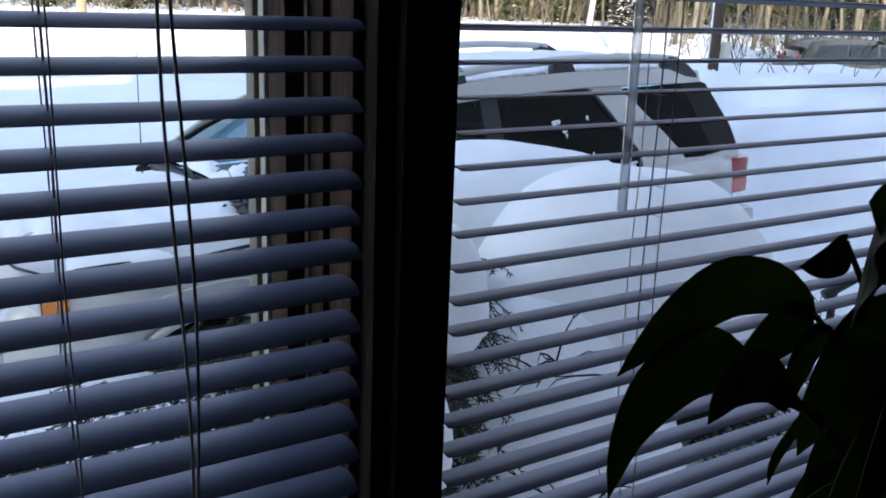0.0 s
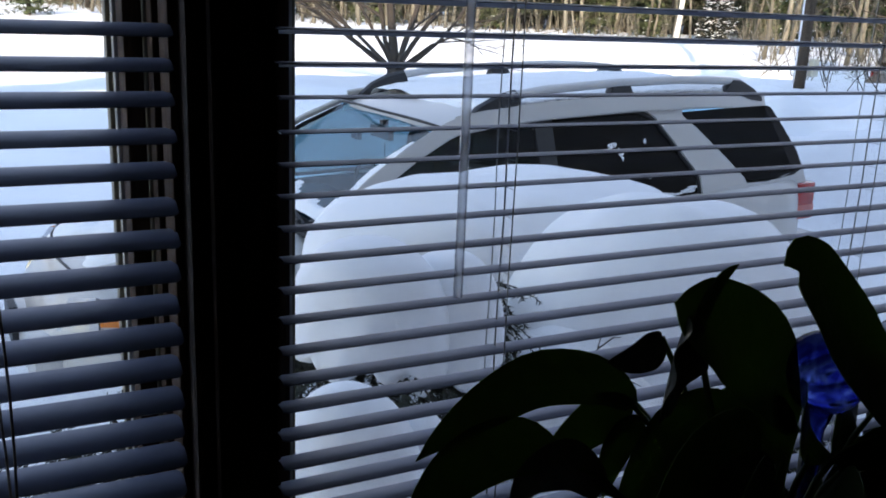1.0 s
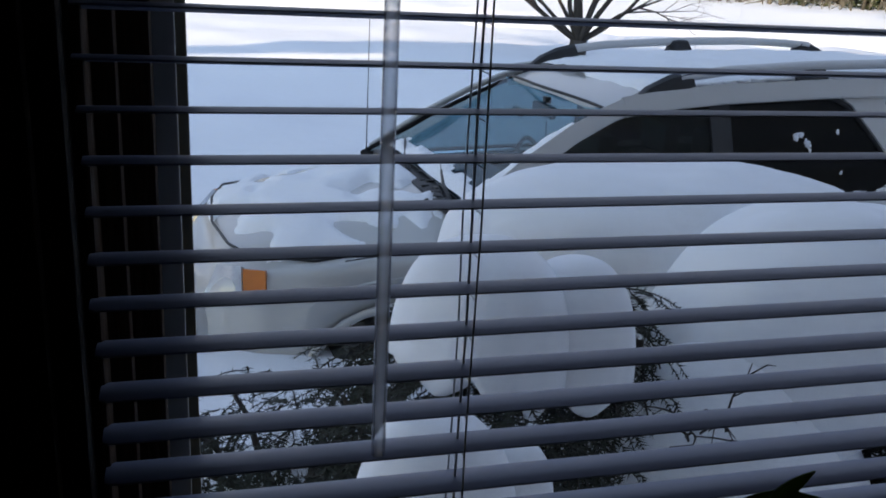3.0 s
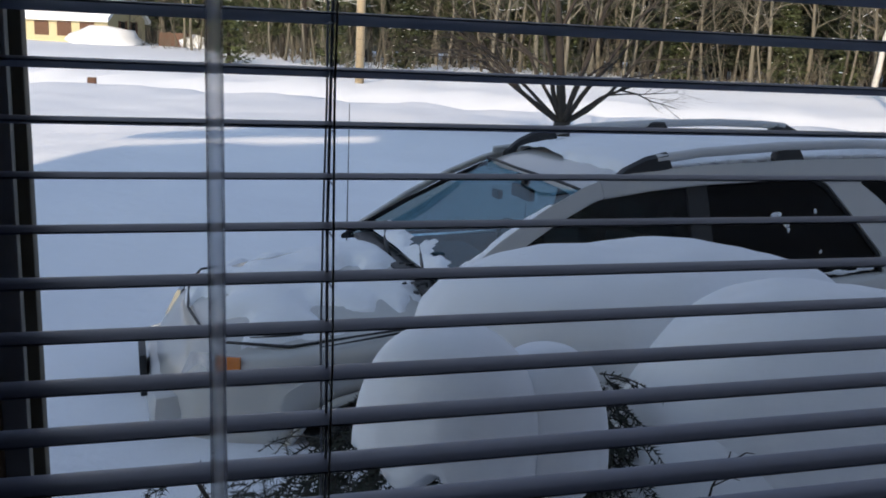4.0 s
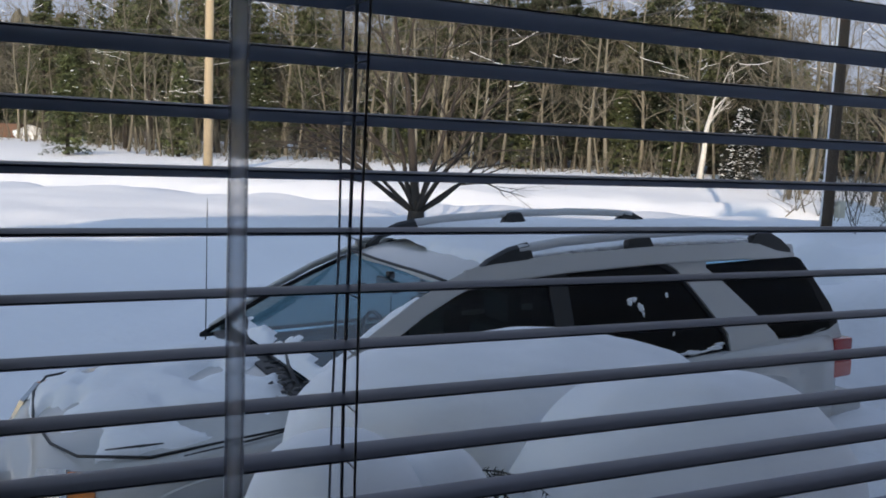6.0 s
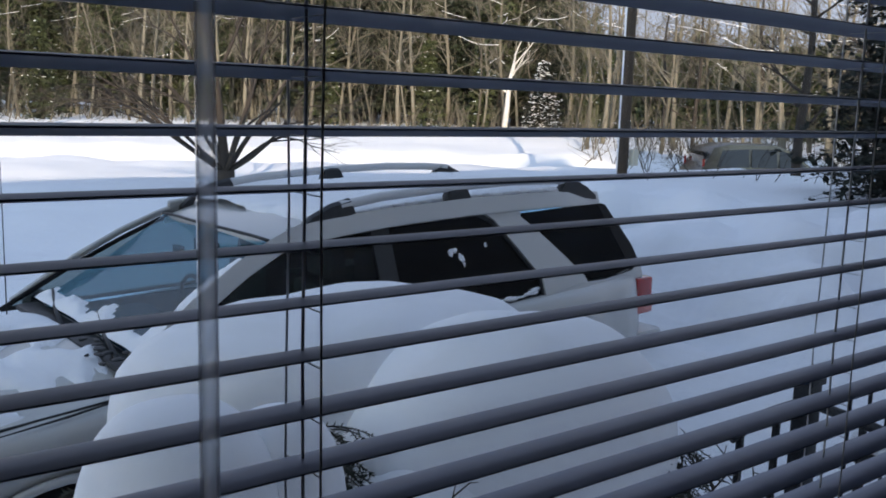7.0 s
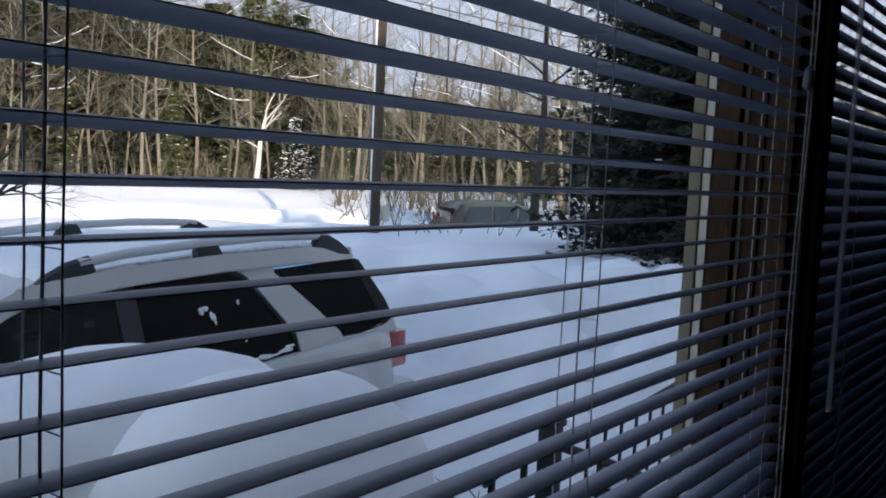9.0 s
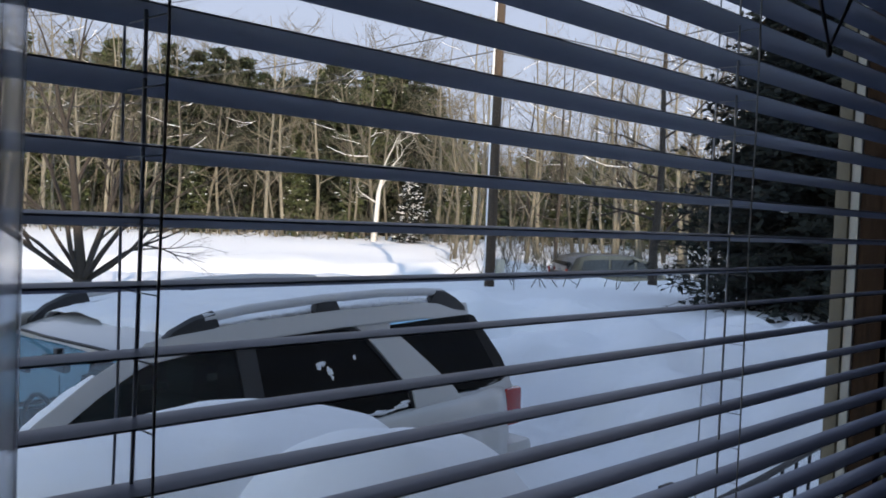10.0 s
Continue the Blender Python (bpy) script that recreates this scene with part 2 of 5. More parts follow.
def thing(name, place, label, category, group="", kind=""):
    ob = new(name)
    ob.matrix_world = place if isinstance(place, Matrix) else Matrix.Translation(place)
    ob.empty_display_size = 0.1
    return tagged(ob, label, category, group, kind)


class Soup:
    """Vertices and faces gathered for one mesh."""

    def __init__(self):
        self.v, self.f = [], []

    def tube(self, points, radii, sides=6, cap=True):
        start = len(self.v)
        n = len(points)
        pts = [Vector(p) for p in points]
        ref = None
        for i, p in enumerate(pts):
            d = (pts[min(i + 1, n - 1)] - pts[max(i - 1, 0)])
            d = d.normalized() if d.length > 1e-9 else Vector((0, 0, 1))
            if ref is None:
                ref = d.orthogonal().normalized()
            ref = (ref - d * ref.dot(d))
            ref = ref.normalized() if ref.length > 1e-6 else d.orthogonal().normalized()
            other = d.cross(ref)
            for k in range(sides):
                a = 2 * math.pi * k / sides
                self.v.append(p + (ref * math.cos(a) + other * math.sin(a)) * radii[i])
        for i in range(n - 1):
            for k in range(sides):
                a, b = start + i * sides + k, start + i * sides + (k + 1) % sides
                self.f.append((a, b, b + sides, a + sides))
        if cap:
            self.f.append(tuple(start + k for k in reversed(range(sides))))
            self.f.append(tuple(start + (n - 1) * sides + k for k in range(sides)))

    def tri(self, a, b, c):
        s = len(self.v)
        self.v += [a, b, c]
        self.f.append((s, s + 1, s + 2))

    def quad(self, a, b, c, d):
        s = len(self.v)
        self.v += [a, b, c, d]
        self.f.append((s, s + 1, s + 2, s + 3))

    def blob(self, c, r, rng, rings=5, segs=8, rough=0.25):
        """A lumpy closed clump."""
        s = len(self.v)
        ph = rng.random() * 50
        for i in range(rings + 1):
            th = math.pi * i / rings
            for k in range(segs):
                a = 2 * math.pi * k / segs
                d = Vector((math.sin(th) * math.cos(a), math.sin(th) * math.sin(a), math.cos(th)))
                f = 1 + rough * noise.noise(d * 1.7 + Vector((ph, 0, 0)))
                self.v.append(Vector(c) + Vector((d.x * r[0], d.y * r[1], d.z * r[2])) * f)
        for i in range(rings):
            for k in range(segs):
                a, b = s + i * segs + k, s + i * segs + (k + 1) % segs
                self.f.append((a, a + segs, b + segs, b))

    def object(self, name, mat, parent=None, label="", smooth=True, sharp=0):
        return mesh_object(name, self.v, self.f, mat, parent, smooth, sharp, label)


def smoothstep(a, b, x):
    t = min(1, max(0, (x - a) / (b - a)))
    return t * t * (3 - 2 * t)


def lerp_table(table, x):
    for (x0, y0), (x1, y1) in zip(table, table[1:]):
        if x <= x1:
            t = max(0, (x - x0) / (x1 - x0))
            return y0 + (y1 - y0) * t * t * (3 - 2 * t)
    return table[-1][1]

# ---- ground ----
RISE = [(0, -1.86), (1.5, -1.84), (2.6, -1.72), (4.2, -1.72), (8, -1.50), (13, -1.30), (20, -1.42), (22.5, -1.5), (24.5, -2.5), (31, -2.6), (33.5, -1.75), (45, -1.25),
        (70, -1.2), (120, -0.9), (400, 2), (3000, 6)]


def ground_z(x, y):
    d = x * 0.5 + y * 0.866
    r = math.hypot(x, y)
    z = lerp_table(RISE, max(d, 0))
    # the ploughed bank behind and beside the parked car
    az = math.degrees(math.atan2(x, y))
    bank = math.exp(-((r - 9.0) / 2.3) ** 2) * smoothstep(40, 49, az)
    top = -0.80 - 0.0012 * max(0, az - 48) * r * 0.1
    z += (top - z) * bank
    side = smoothstep(5.0, 6.4, x) * smoothstep(14, 7, r) * 0.28 * (1 - bank)
    z += side
    z += 0.10 * noise.noise((x * 0.35, y * 0.35, 3)) * smoothstep(2, 7, r) + 0.05 * noise.noise((x * 1.1, y * 1.1, 9))
    # ploughed lumps between the tail and the bank
    lumps = smoothstep(4.7, 5.6, x) * smoothstep(9.5, 7.5, x) * smoothstep(2.2, 3.4, y) * smoothstep(10.5, 8.5, y)
    if lumps > 0:
        z += lumps * (0.20 * noise.noise((x * 0.9, y * 0.9, 51)) + 0.13 * noise.noise((x * 1.9, y * 1.9, 57)))
    # trodden path beside the car's tail
    if 5.0 < x < 9.5 and 2.0 < y < 8:
        z -= 0.10 * abs(noise.noise((x * 3.2, y * 3.2, 41)))
        z -= (0.46 * max(0, noise.noise((x * 1.6, y * 1.6, 21))) + 0.08 * noise.noise((x * 4, y * 4, 33))) * smoothstep(4.9, 5.6, x)
    if 20 < d < 24:
        z += 0.16 * noise.noise((x * 0.6, y * 0.6, 5))
    if 31.5 < d < 40:
        z += 0.22 * noise.noise((x * 0.5, y * 0.5, 7))
    return z


def build_ground():
    """Snow sheet on a polar grid, fine near the house and reaching the horizon."""
    radii = [0.0]
    r, step = 0.6, 0.13
    while r < 2600:
        radii.append(r)
        step *= 1.0 if r < 11 else 1.05
        r += step
    segs = 420
    verts, faces = [(0, 0.35, ground_z(0, 0.35))], []
    for r in radii[1:]:
        for k in range(segs):
            a = 2 * math.pi * k / segs
            x, y = r * math.sin(a), 0.35 + r * math.cos(a)
            verts.append((x, y, ground_z(x, y) if y > 0 else lerp_table(RISE, 0)))
    for k in range(segs):
        faces.append((0, 1 + (k + 1) % segs, 1 + k))
    for i in range(len(radii) - 2):
        for k in range(segs):
            a, b = 1 + i * segs + k, 1 + i * segs + (k + 1) % segs
            faces.append((a, b, b + segs, a + segs))
    ob = mesh_object("ground", verts, faces, M_SNOW, None, True, 0)
    return tagged(ob, "deep snow covering the yard, road and banks", "ground", kind="structure")


build_ground()

# ---- house: walls, room, roof ----
WIN_X = [(-1.125, -0.095), (-0.040, 0.993), (1.048, 2.080)]     # clear openings between the jambs
Z_SILL, Z_HEAD = -0.62, 0.72
Z_FLOOR, Z_CEIL = -1.45, 1.05
WALL_IN, WALL_OUT = 0.0, 0.13
ROOM_X, ROOM_Y = (-2.6, 3.4), -4.2


def structure(name, bm, mat, label, category):
    ob = part(name, bm, mat, None, label)
    return tagged(ob, label, category, kind="structure")


structure("wall_north_left", box(ROOM_X[0] - 0.2, WIN_X[0][0] - 0.04, WALL_IN, WALL_OUT, -2.4, 3.9), M_WALL, "painted house wall beside the windows", "wall")
structure("wall_north_right", box(WIN_X[2][1] + 0.04, ROOM_X[1] + 0.2, WALL_IN, WALL_OUT, -2.4, 3.9), M_WALL, "painted house wall beside the windows", "wall")
structure("wall_north_below", box(WIN_X[0][0] - 0.04, WIN_X[2][1] + 0.04, WALL_IN, WALL_OUT, -2.4, Z_SILL - 0.04), M_WALL, "painted house wall below the windows", "wall")
structure("wall_north_above", box(WIN_X[0][0] - 0.04, WIN_X[2][1] + 0.04, WALL_IN, WALL_OUT, Z_HEAD + 0.04, 3.9), M_WALL, "painted house wall above the windows", "wall")
structure("wall_west", box(ROOM_X[0] - 0.2, ROOM_X[0], ROOM_Y, WALL_IN, -2.4, 3.9), M_WALL, "plain painted side wall of the dim room", "wall")
structure("wall_east", box(ROOM_X[1], ROOM_X[1] + 0.2, ROOM_Y, WALL_IN, -2.4, 3.9), M_WALL, "plain painted side wall of the dim room", "wall")
structure("wall_south", box(ROOM_X[0] - 0.2, ROOM_X[1] + 0.2, ROOM_Y - 0.2, ROOM_Y, -2.4, 3.9), M_WALL, "plain painted back wall of the dim room", "wall")
structure("floor", box(ROOM_X[0], ROOM_X[1], ROOM_Y, WALL_IN, Z_FLOOR - 0.1, Z_FLOOR), M_FLOOR, "brown wooden floor of the dim room", "floor")
structure("ceiling", box(ROOM_X[0], ROOM_X[1], ROOM_Y, WALL_IN, Z_CEIL, Z_CEIL + 0.1), M_CEIL, "plain off-white ceiling of the dim room", "ceiling")


def house_roof():
    """Gabled roof over the house, unseen; its ridge height is set to shade the yard."""
    prof = [(0.75, 3.75), (-3.6, 6.5), (-8.2, 3.75), (-8.2, 3.55), (-3.6, 6.3), (0.75, 3.55)]
    x0, x1 = -9, 11
    verts = [(x, y, z) for x in (x0, x1) for y, z in prof]
    n = len(prof)
    faces = [(i, (i + 1) % n, n + (i + 1) % n, n + i) for i in range(n)] + [tuple(range(n)), tuple(reversed(range(n, 2 * n)))]
    ob = mesh_object("roof", verts, faces, M_SHINGLE, None, False)
    tagged(ob, "unseen gabled roof, its ridge set to shade the yard", "roof", kind="structure")
    for x in (-9, ROOM_X[1] + 0.2):
        xe = x + (ROOM_X[0] - 0.2 + 9 if x < 0 else 11 - x)
        structure("wall_wing", box(x, xe, -7.4, WALL_OUT - 0.004, -2.4, 3.6), M_SIDING, "unseen wing of the house, kept pale to bounce light", "wall")
    structure("wall_rear", box(ROOM_X[0] - 0.2, ROOM_X[1] + 0.2, -7.4, ROOM_Y - 0.21, -2.4, 3.6), M_SIDING, "plain sided rear part of the house", "wall")


house_roof()
# unseen white boards, added to throw light back on the mounds
for name, x0, x1, z0, z1 in (("left", ROOM_X[0] - 0.2, WIN_X[0][0] - 0.04, -2.4, 3.6), ("right", WIN_X[2][1] + 0.04, ROOM_X[1] + 0.2, -2.4, 3.6),
                             ("below", WIN_X[0][0] - 0.04, WIN_X[2][1] + 0.04, -2.4, Z_SILL - 0.04), ("above", WIN_X[0][0] - 0.04, WIN_X[2][1] + 0.04, Z_HEAD + 0.04, 3.6)):
    bm = bmesh.new()
    z = z0
    while z < z1 - 0.01:
        box(x0 + 0.001, x1 - 0.001, WALL_OUT + 0.002, WALL_OUT + 0.016, z, min(z + 0.12, z1) - 0.004, 0, bm)
        z += 0.12
    structure("bounce_cladding_" + name, bm, M_SIDING, "unseen white clapboards added to bounce light onto the snow", "siding")
structure("window_stool", box(WIN_X[0][0] - 0.08, WIN_X[2][1] + 0.08, -0.36, WALL_IN - 0.002, Z_SILL - 0.045, Z_SILL - 0.005, 0.008), M_WOOD_DARK,
          "deep dark wooden sill board below the windows", "window sill")


def mullion(i, x0, x1):
    bm = box(x0, x1, -0.012, 0.112, Z_SILL, Z_HEAD, 0.004)
    box(x0 + 0.012, x1 - 0.012, -0.022, -0.011, Z_SILL, Z_HEAD, 0.004, bm)
    ob = part("mullion_%d" % i, bm, M_WOOD_DARK)
    tagged(ob, "dark-stained wooden post between two windows", "window post", kind="structure")


mullion(1, WIN_X[0][1], WIN_X[1][0])
mullion(2, WIN_X[1][1], WIN_X[2][0])
mullion(3, WIN_X[0][0] - 0.04, WIN_X[0][0])
mullion(4, WIN_X[2][1], WIN_X[2][1] + 0.04)


def window(i, x0, x1):
    """One fixed window: brown liner, tan and pale strips, sash and pane."""
    w = thing("window_%d" % i, (x0, 0.1, Z_SILL), "brown wooden window with tan strips and a clear pane", "window", kind="structure")
    h = Z_HEAD - Z_SILL

    def strip(name, d, y0, y1, mat, inset=0.0, label="", d2=None):
        # a strip of depth d on each side, from y0 to y1, standing off the jamb by inset
        for side, (a, b) in enumerate(((inset, inset + d), (x1 - x0 - inset - (d2 or d), x1 - x0 - inset))):
            part(name, box(a, b, y0 - 0.1, y1 - 0.1, 0.03, h - 0.03, 0.0015), mat, w, label)
        for a, b in ((0.0, 0.029), (h - 0.029, h)):
            part(name, box(0.001, x1 - x0 - 0.001, y0 - 0.1, y1 - 0.1, a, b, 0.0015), mat, w, label)

    strip("liner", 0.006, 0.004, 0.034, M_WOOD, 0.0005, "brown wooden liner")
    strip("stop", 0.016, 0.0345, 0.052, M_WOOD, 0.0005, "brown wooden stop", 0.010)
    strip("weather_strip", 0.015, 0.0525, 0.058, M_TAN, 0.0005, "tan weather strip", 0.012)
    strip("stile", 0.0300, 0.0585, 0.0855, M_WOOD, 0.0005, "brown wooden stile", 0.0235)
    strip("glazing_bead", 0.0410, 0.0860, 0.0955, M_VINYL, 0.0005, "pale glazing bead", 0.0260)
    strip("outer_frame", 0.0465, 0.0960, 0.110, M_TAN, 0.0005, "tan outer frame", 0.0290)
    pane = part("pane", box(0.040, x1 - x0 - 0.020, -0.013, -0.0105, 0.024, h - 0.024), M_PANE, w, "clear glass pane")
    pane.visible_shadow = False
    return w


for i, (x0, x1) in enumerate(WIN_X):
    window(i + 1, x0, x1)

# ---- blinds ----
PITCH = 0.0212
SLAT_W = 0.0255


def slat_mesh(length, tilt):
    """A crowned aluminium slat; tilt in degrees lifts its room edge."""
    n, t = 6, 0.0007
    verts, faces = [], []
    ca, sa = math.cos(radians(tilt)), math.sin(radians(tilt))
    xs = [0.0, 0.003, length - 0.003, length]
    for x in xs:
        trim = 0.0035 if x in (0.0, length) else 0.0
        for side in (1, -1):
            for k in range(n + 1):
                s = -1 + 2 * k / n
                y = s * (SLAT_W / 2 - trim)
                z = 0.0021 * (1 - s * s) + side * t / 2
                verts.append((x, y * ca + z * sa, -y * sa + z * ca))
    m = 2 * (n + 1)
    for i in range(len(xs) - 1):
        b = i * m
        for k in range(n):
            faces.append((b + k, b + m + k, b + m + k + 1, b + k + 1))
            faces.append((b + n + 1 + k, b + n + 2 + k, b + m + n + 2 + k, b + m + n + 1 + k))
        faces.append((b, b + n + 1, b + m + n + 1, b + m))
        faces.append((b + n, b + m + n, b + m + 2 * n + 1, b + 2 * n + 1))
    for b in (0, (len(xs) - 1) * m):
        for k in range(n):
            faces.append((b + k, b + k + 1, b + n + 2 + k, b + n + 1 + k))
    me = bpy.data.meshes.new("slat")
    me.from_pydata(verts, [], faces)
    me.update()
    me.materials.append(M_SLAT)
    me.polygons.foreach_set("use_smooth", [True] * len(me.polygons))
    me.set_sharp_from_angle(angle=radians(40))
    return me


def blind(x0, x1, tilt, ladders, wand_x, wand_low, cord_x, label, seed, phase=0.0):
    rng = random.Random(seed)
    top, low = Z_HEAD - 0.03, Z_SILL + 0.02
    b = thing("window_blind", (x0, 0, Z_SILL), label, "blind", "blinds in the windows")
    zz = -Z_SILL
    me = slat_mesh(x1 - x0, tilt)
    k = math.ceil((low + 0.02) / PITCH)
    while k * PITCH + phase < top - 0.03:
        s = new("slat", me)
        s.parent = b
        s.location = (rng.uniform(-0.001, 0.001), rng.uniform(-0.0006, 0.0006), k * PITCH + phase + zz + rng.uniform(-0.0005, 0.0005))
        s.rotation_euler = (radians(rng.uniform(-1.2, 1.2)), radians(rng.uniform(-0.06, 0.06)), 0)
        k += 1
    part("head_rail", box(0, x1 - x0, -0.014, 0.014, top - 0.012 + zz, top + 0.016 + zz, 0.002), M_SLAT, b, "enamelled head rail")
    part("bottom_rail", box(0, x1 - x0, -0.011, 0.011, low - 0.006 + zz, low + 0.006 + zz, 0.003), M_SLAT, b, "enamelled bottom rail")
    for lx in ladders:
        for dy, r, name in ((-0.0133, 0.0005, "ladder_cord"), (0.0133, 0.0005, "ladder_cord"), (0.0, 0.0007, "lift_cord")):
            s = Soup()
            pts = [(lx - x0 + 0.0006 * math.sin(j * 1.7 + dy * 90), dy + 0.0004 * math.cos(j * 2.1), low + zz + (top - low) * j / 24) for j in range(25)]
            s.tube(pts, [r] * 25, 6)
            s.object(name, M_CORD, b)
        s = Soup()
        j = math.ceil((low + 0.02) / PITCH)
        while j * PITCH + phase < top - 0.03:
            z = j * PITCH + phase + zz - 0.0012
            s.tube([(lx - x0, -0.0133, z), (lx - x0, 0.0133, z)], [0.0003] * 2, 4)
            j += 1
        tagged(s.object("ladder_rung", M_CORD, b), kind="stuff")
    if wand_x is not None:
        s = Soup()
        s.tube([(wand_x - x0, -0.019, top + zz - 0.02), (wand_x - x0 + 0.001, -0.020, wand_low + zz)], [0.0034, 0.0034], 16)
        w = s.object("wand", M_WAND, b, "clear plastic tilt wand", sharp=60)
        s = Soup()
        s.tube([(wand_x - x0, -0.018, top + zz + 0.002), (wand_x - x0, -0.019, top + zz - 0.022)], [0.0022, 0.0022], 8)
        s.object("wand_hook", M_RAIL, w)
    if cord_x is not None:
        s = Soup()
        for q in range(2):
            pts = [(cord_x - x0 + 0.004 * q + 0.004 * math.sin(j * 0.5 + q), -0.018 - 0.003 * q, top + zz - 0.006 - j * 0.036) for j in range(30)]
            s.tube(pts, [0.0009] * 30, 6)
        c = s.object("pull_cord", M_CORD, b, "pale pull cords")
        s = Soup()
        s.tube([(cord_x - x0, -0.018, 0.155 + zz), (cord_x - x0, -0.018, 0.15 + zz), (cord_x - x0, -0.018, 0.135 + zz), (cord_x - x0, -0.018, 0.13 + zz)],
               [0.002, 0.005, 0.006, 0.002], 8)
        s.object("cord_toggle", M_SLAT, c)
    return b


blind(WIN_X[0][0] + 0.006, WIN_X[0][1] - 0.006, -14, (-0.95, -0.605, -0.262), -1.04, -0.29, -0.210,
      "grey metal slat blind tilted half open, beside the post", 3)
blind(WIN_X[1][0] + 0.004, WIN_X[1][1] - 0.006, 7, (0.135, 0.520, 0.905), 0.088, -0.223, 0.945,
      "grey metal slat blind set open, with clear wand", 1)
blind(WIN_X[2][0] + 0.006, WIN_X[2][1] - 0.006, -60, (1.22, 1.60, 1.95), 1.13, -0.24, None,
      "grey metal slat blind tilted nearly shut, beyond the post", 2)

# ---- parked car ----
CAR = Matrix.Translation((-0.013, 4.14, -2.319)) @ Matrix.Rotation(0.059, 4, "Z") @ Matrix.Rotation(-0.022, 4, "Y")     # x runs from the nose to the tail; the near side is -y
BELT = [(-0.04, 0.74), (0.04, 0.82), (0.12, 0.91), (0.25, 0.97), (0.4, 1.00), (1.4, 1.10), (2.4, 1.14), (3.6, 1.17), (5.0, 1.19)]
HALF = [(-0.04, 0.36), (0.02, 0.55), (0.10, 0.66), (0.25, 0.775), (0.45, 0.86), (0.8, 0.92), (1.2, 0.935), (2.4, 0.935), (3.9, 0.93), (4.42, 0.90), (4.56, 0.855), (4.66, 0.79), (4.74, 0.70), (4.76, 0.64)]
CROWN = [(-0.04, 0.76), (0.04, 0.85), (0.10, 0.95), (0.18, 1.02), (0.32, 1.065), (0.5, 1.10), (1.05, 1.165), (1.28, 1.18), (1.33, 0.9)]


def table(t, x):
    for (x0, y0), (x1, y1) in zip(t, t[1:]):
        if x <= x1:
            return y0 + (y1 - y0) * max(0.0, (x - x0) / (x1 - x0))
    return t[-1][1]


def car_body(parent):
    """Lower body: lofted sections, with the wheel arches and the cabin left open."""
    us = [-0.04 + 0.02 * i for i in range(10)] + [0.16 + 0.035 * i for i in range(134)]
    us = [u for u in us if u < 4.755] + [4.76]
    verts, faces = [], []
    cols = None
    for u in us:
        w, b = table(HALF, u), table(BELT, u)
        low = 0.36 if 0.1 < u < 4.62 else 0.42
        for c in (0.86, 3.76):
            if abs(u - c) < 0.44:
                low = max(low, 0.37 + math.sqrt(0.44 ** 2 - (u - c) ** 2))
        h = lambda f: low + (b - low) * f
        side = [(0.55 * w, low), (0.86 * w, low), (0.955 * w, h(0.04)), (0.985 * w, h(0.25)), (w, h(0.45)), (w, h(0.62)), (0.992 * w, h(0.64)),
                (0.985 * w, h(0.80)), (0.965 * w, h(0.93)), (0.935 * w, h(0.985)), (0.91 * w, b)]
        if u < 1.30:
            c = table(CROWN, u)
            side += [(0.80 * w, b + 0.35 * (c - b)), (0.66 * w, b + 0.72 * (c - b)), (0.62 * w, b + 0.86 * (c - b)), (0.35 * w, c - 0.006), (0.0, c)]
        elif u < 4.52:
            side += [(0.88 * w, b), (0.87 * w, b - 0.05), (0.86 * w, b - 0.30), (0.5 * w, b - 0.42), (0.0, b - 0.42)]
        else:
            side += [(0.8 * w, b + 0.006), (0.6 * w, b + 0.01), (0.5 * w, b + 0.01), (0.3 * w, b + 0.012), (0.0, b + 0.012)]
        ring = [(u, 0, low)] + [(u, -v, hh) for v, hh in side] + [(u, v, hh) for v, hh in reversed(side[:-1])]
        cols = len(ring)
        verts += ring
    for i in range(len(us) - 1):
        for k in range(cols):
            a, b2 = i * cols + k, i * cols + (k + 1) % cols
            faces.append((a, b2, b2 + cols, a + cols))
    faces.append(tuple(range(cols)))
    faces.append(tuple(reversed(range((len(us) - 1) * cols, len(us) * cols))))
    return mesh_object("body", verts, faces, M_PAINT, parent, True, 38, "silver-grey painted body")


# upper body outline on one side: u, half width, height
ROOF = [(1.955, 0.605, 1.622), (2.03, 0.615, 1.655), (2.15, 0.62, 1.688), (2.35, 0.63, 1.714), (3.0, 0.64, 1.748), (3.7, 0.64, 1.752), (4.18, 0.62, 1.735), (4.35, 0.60, 1.712), (4.43, 0.58, 1.68)]


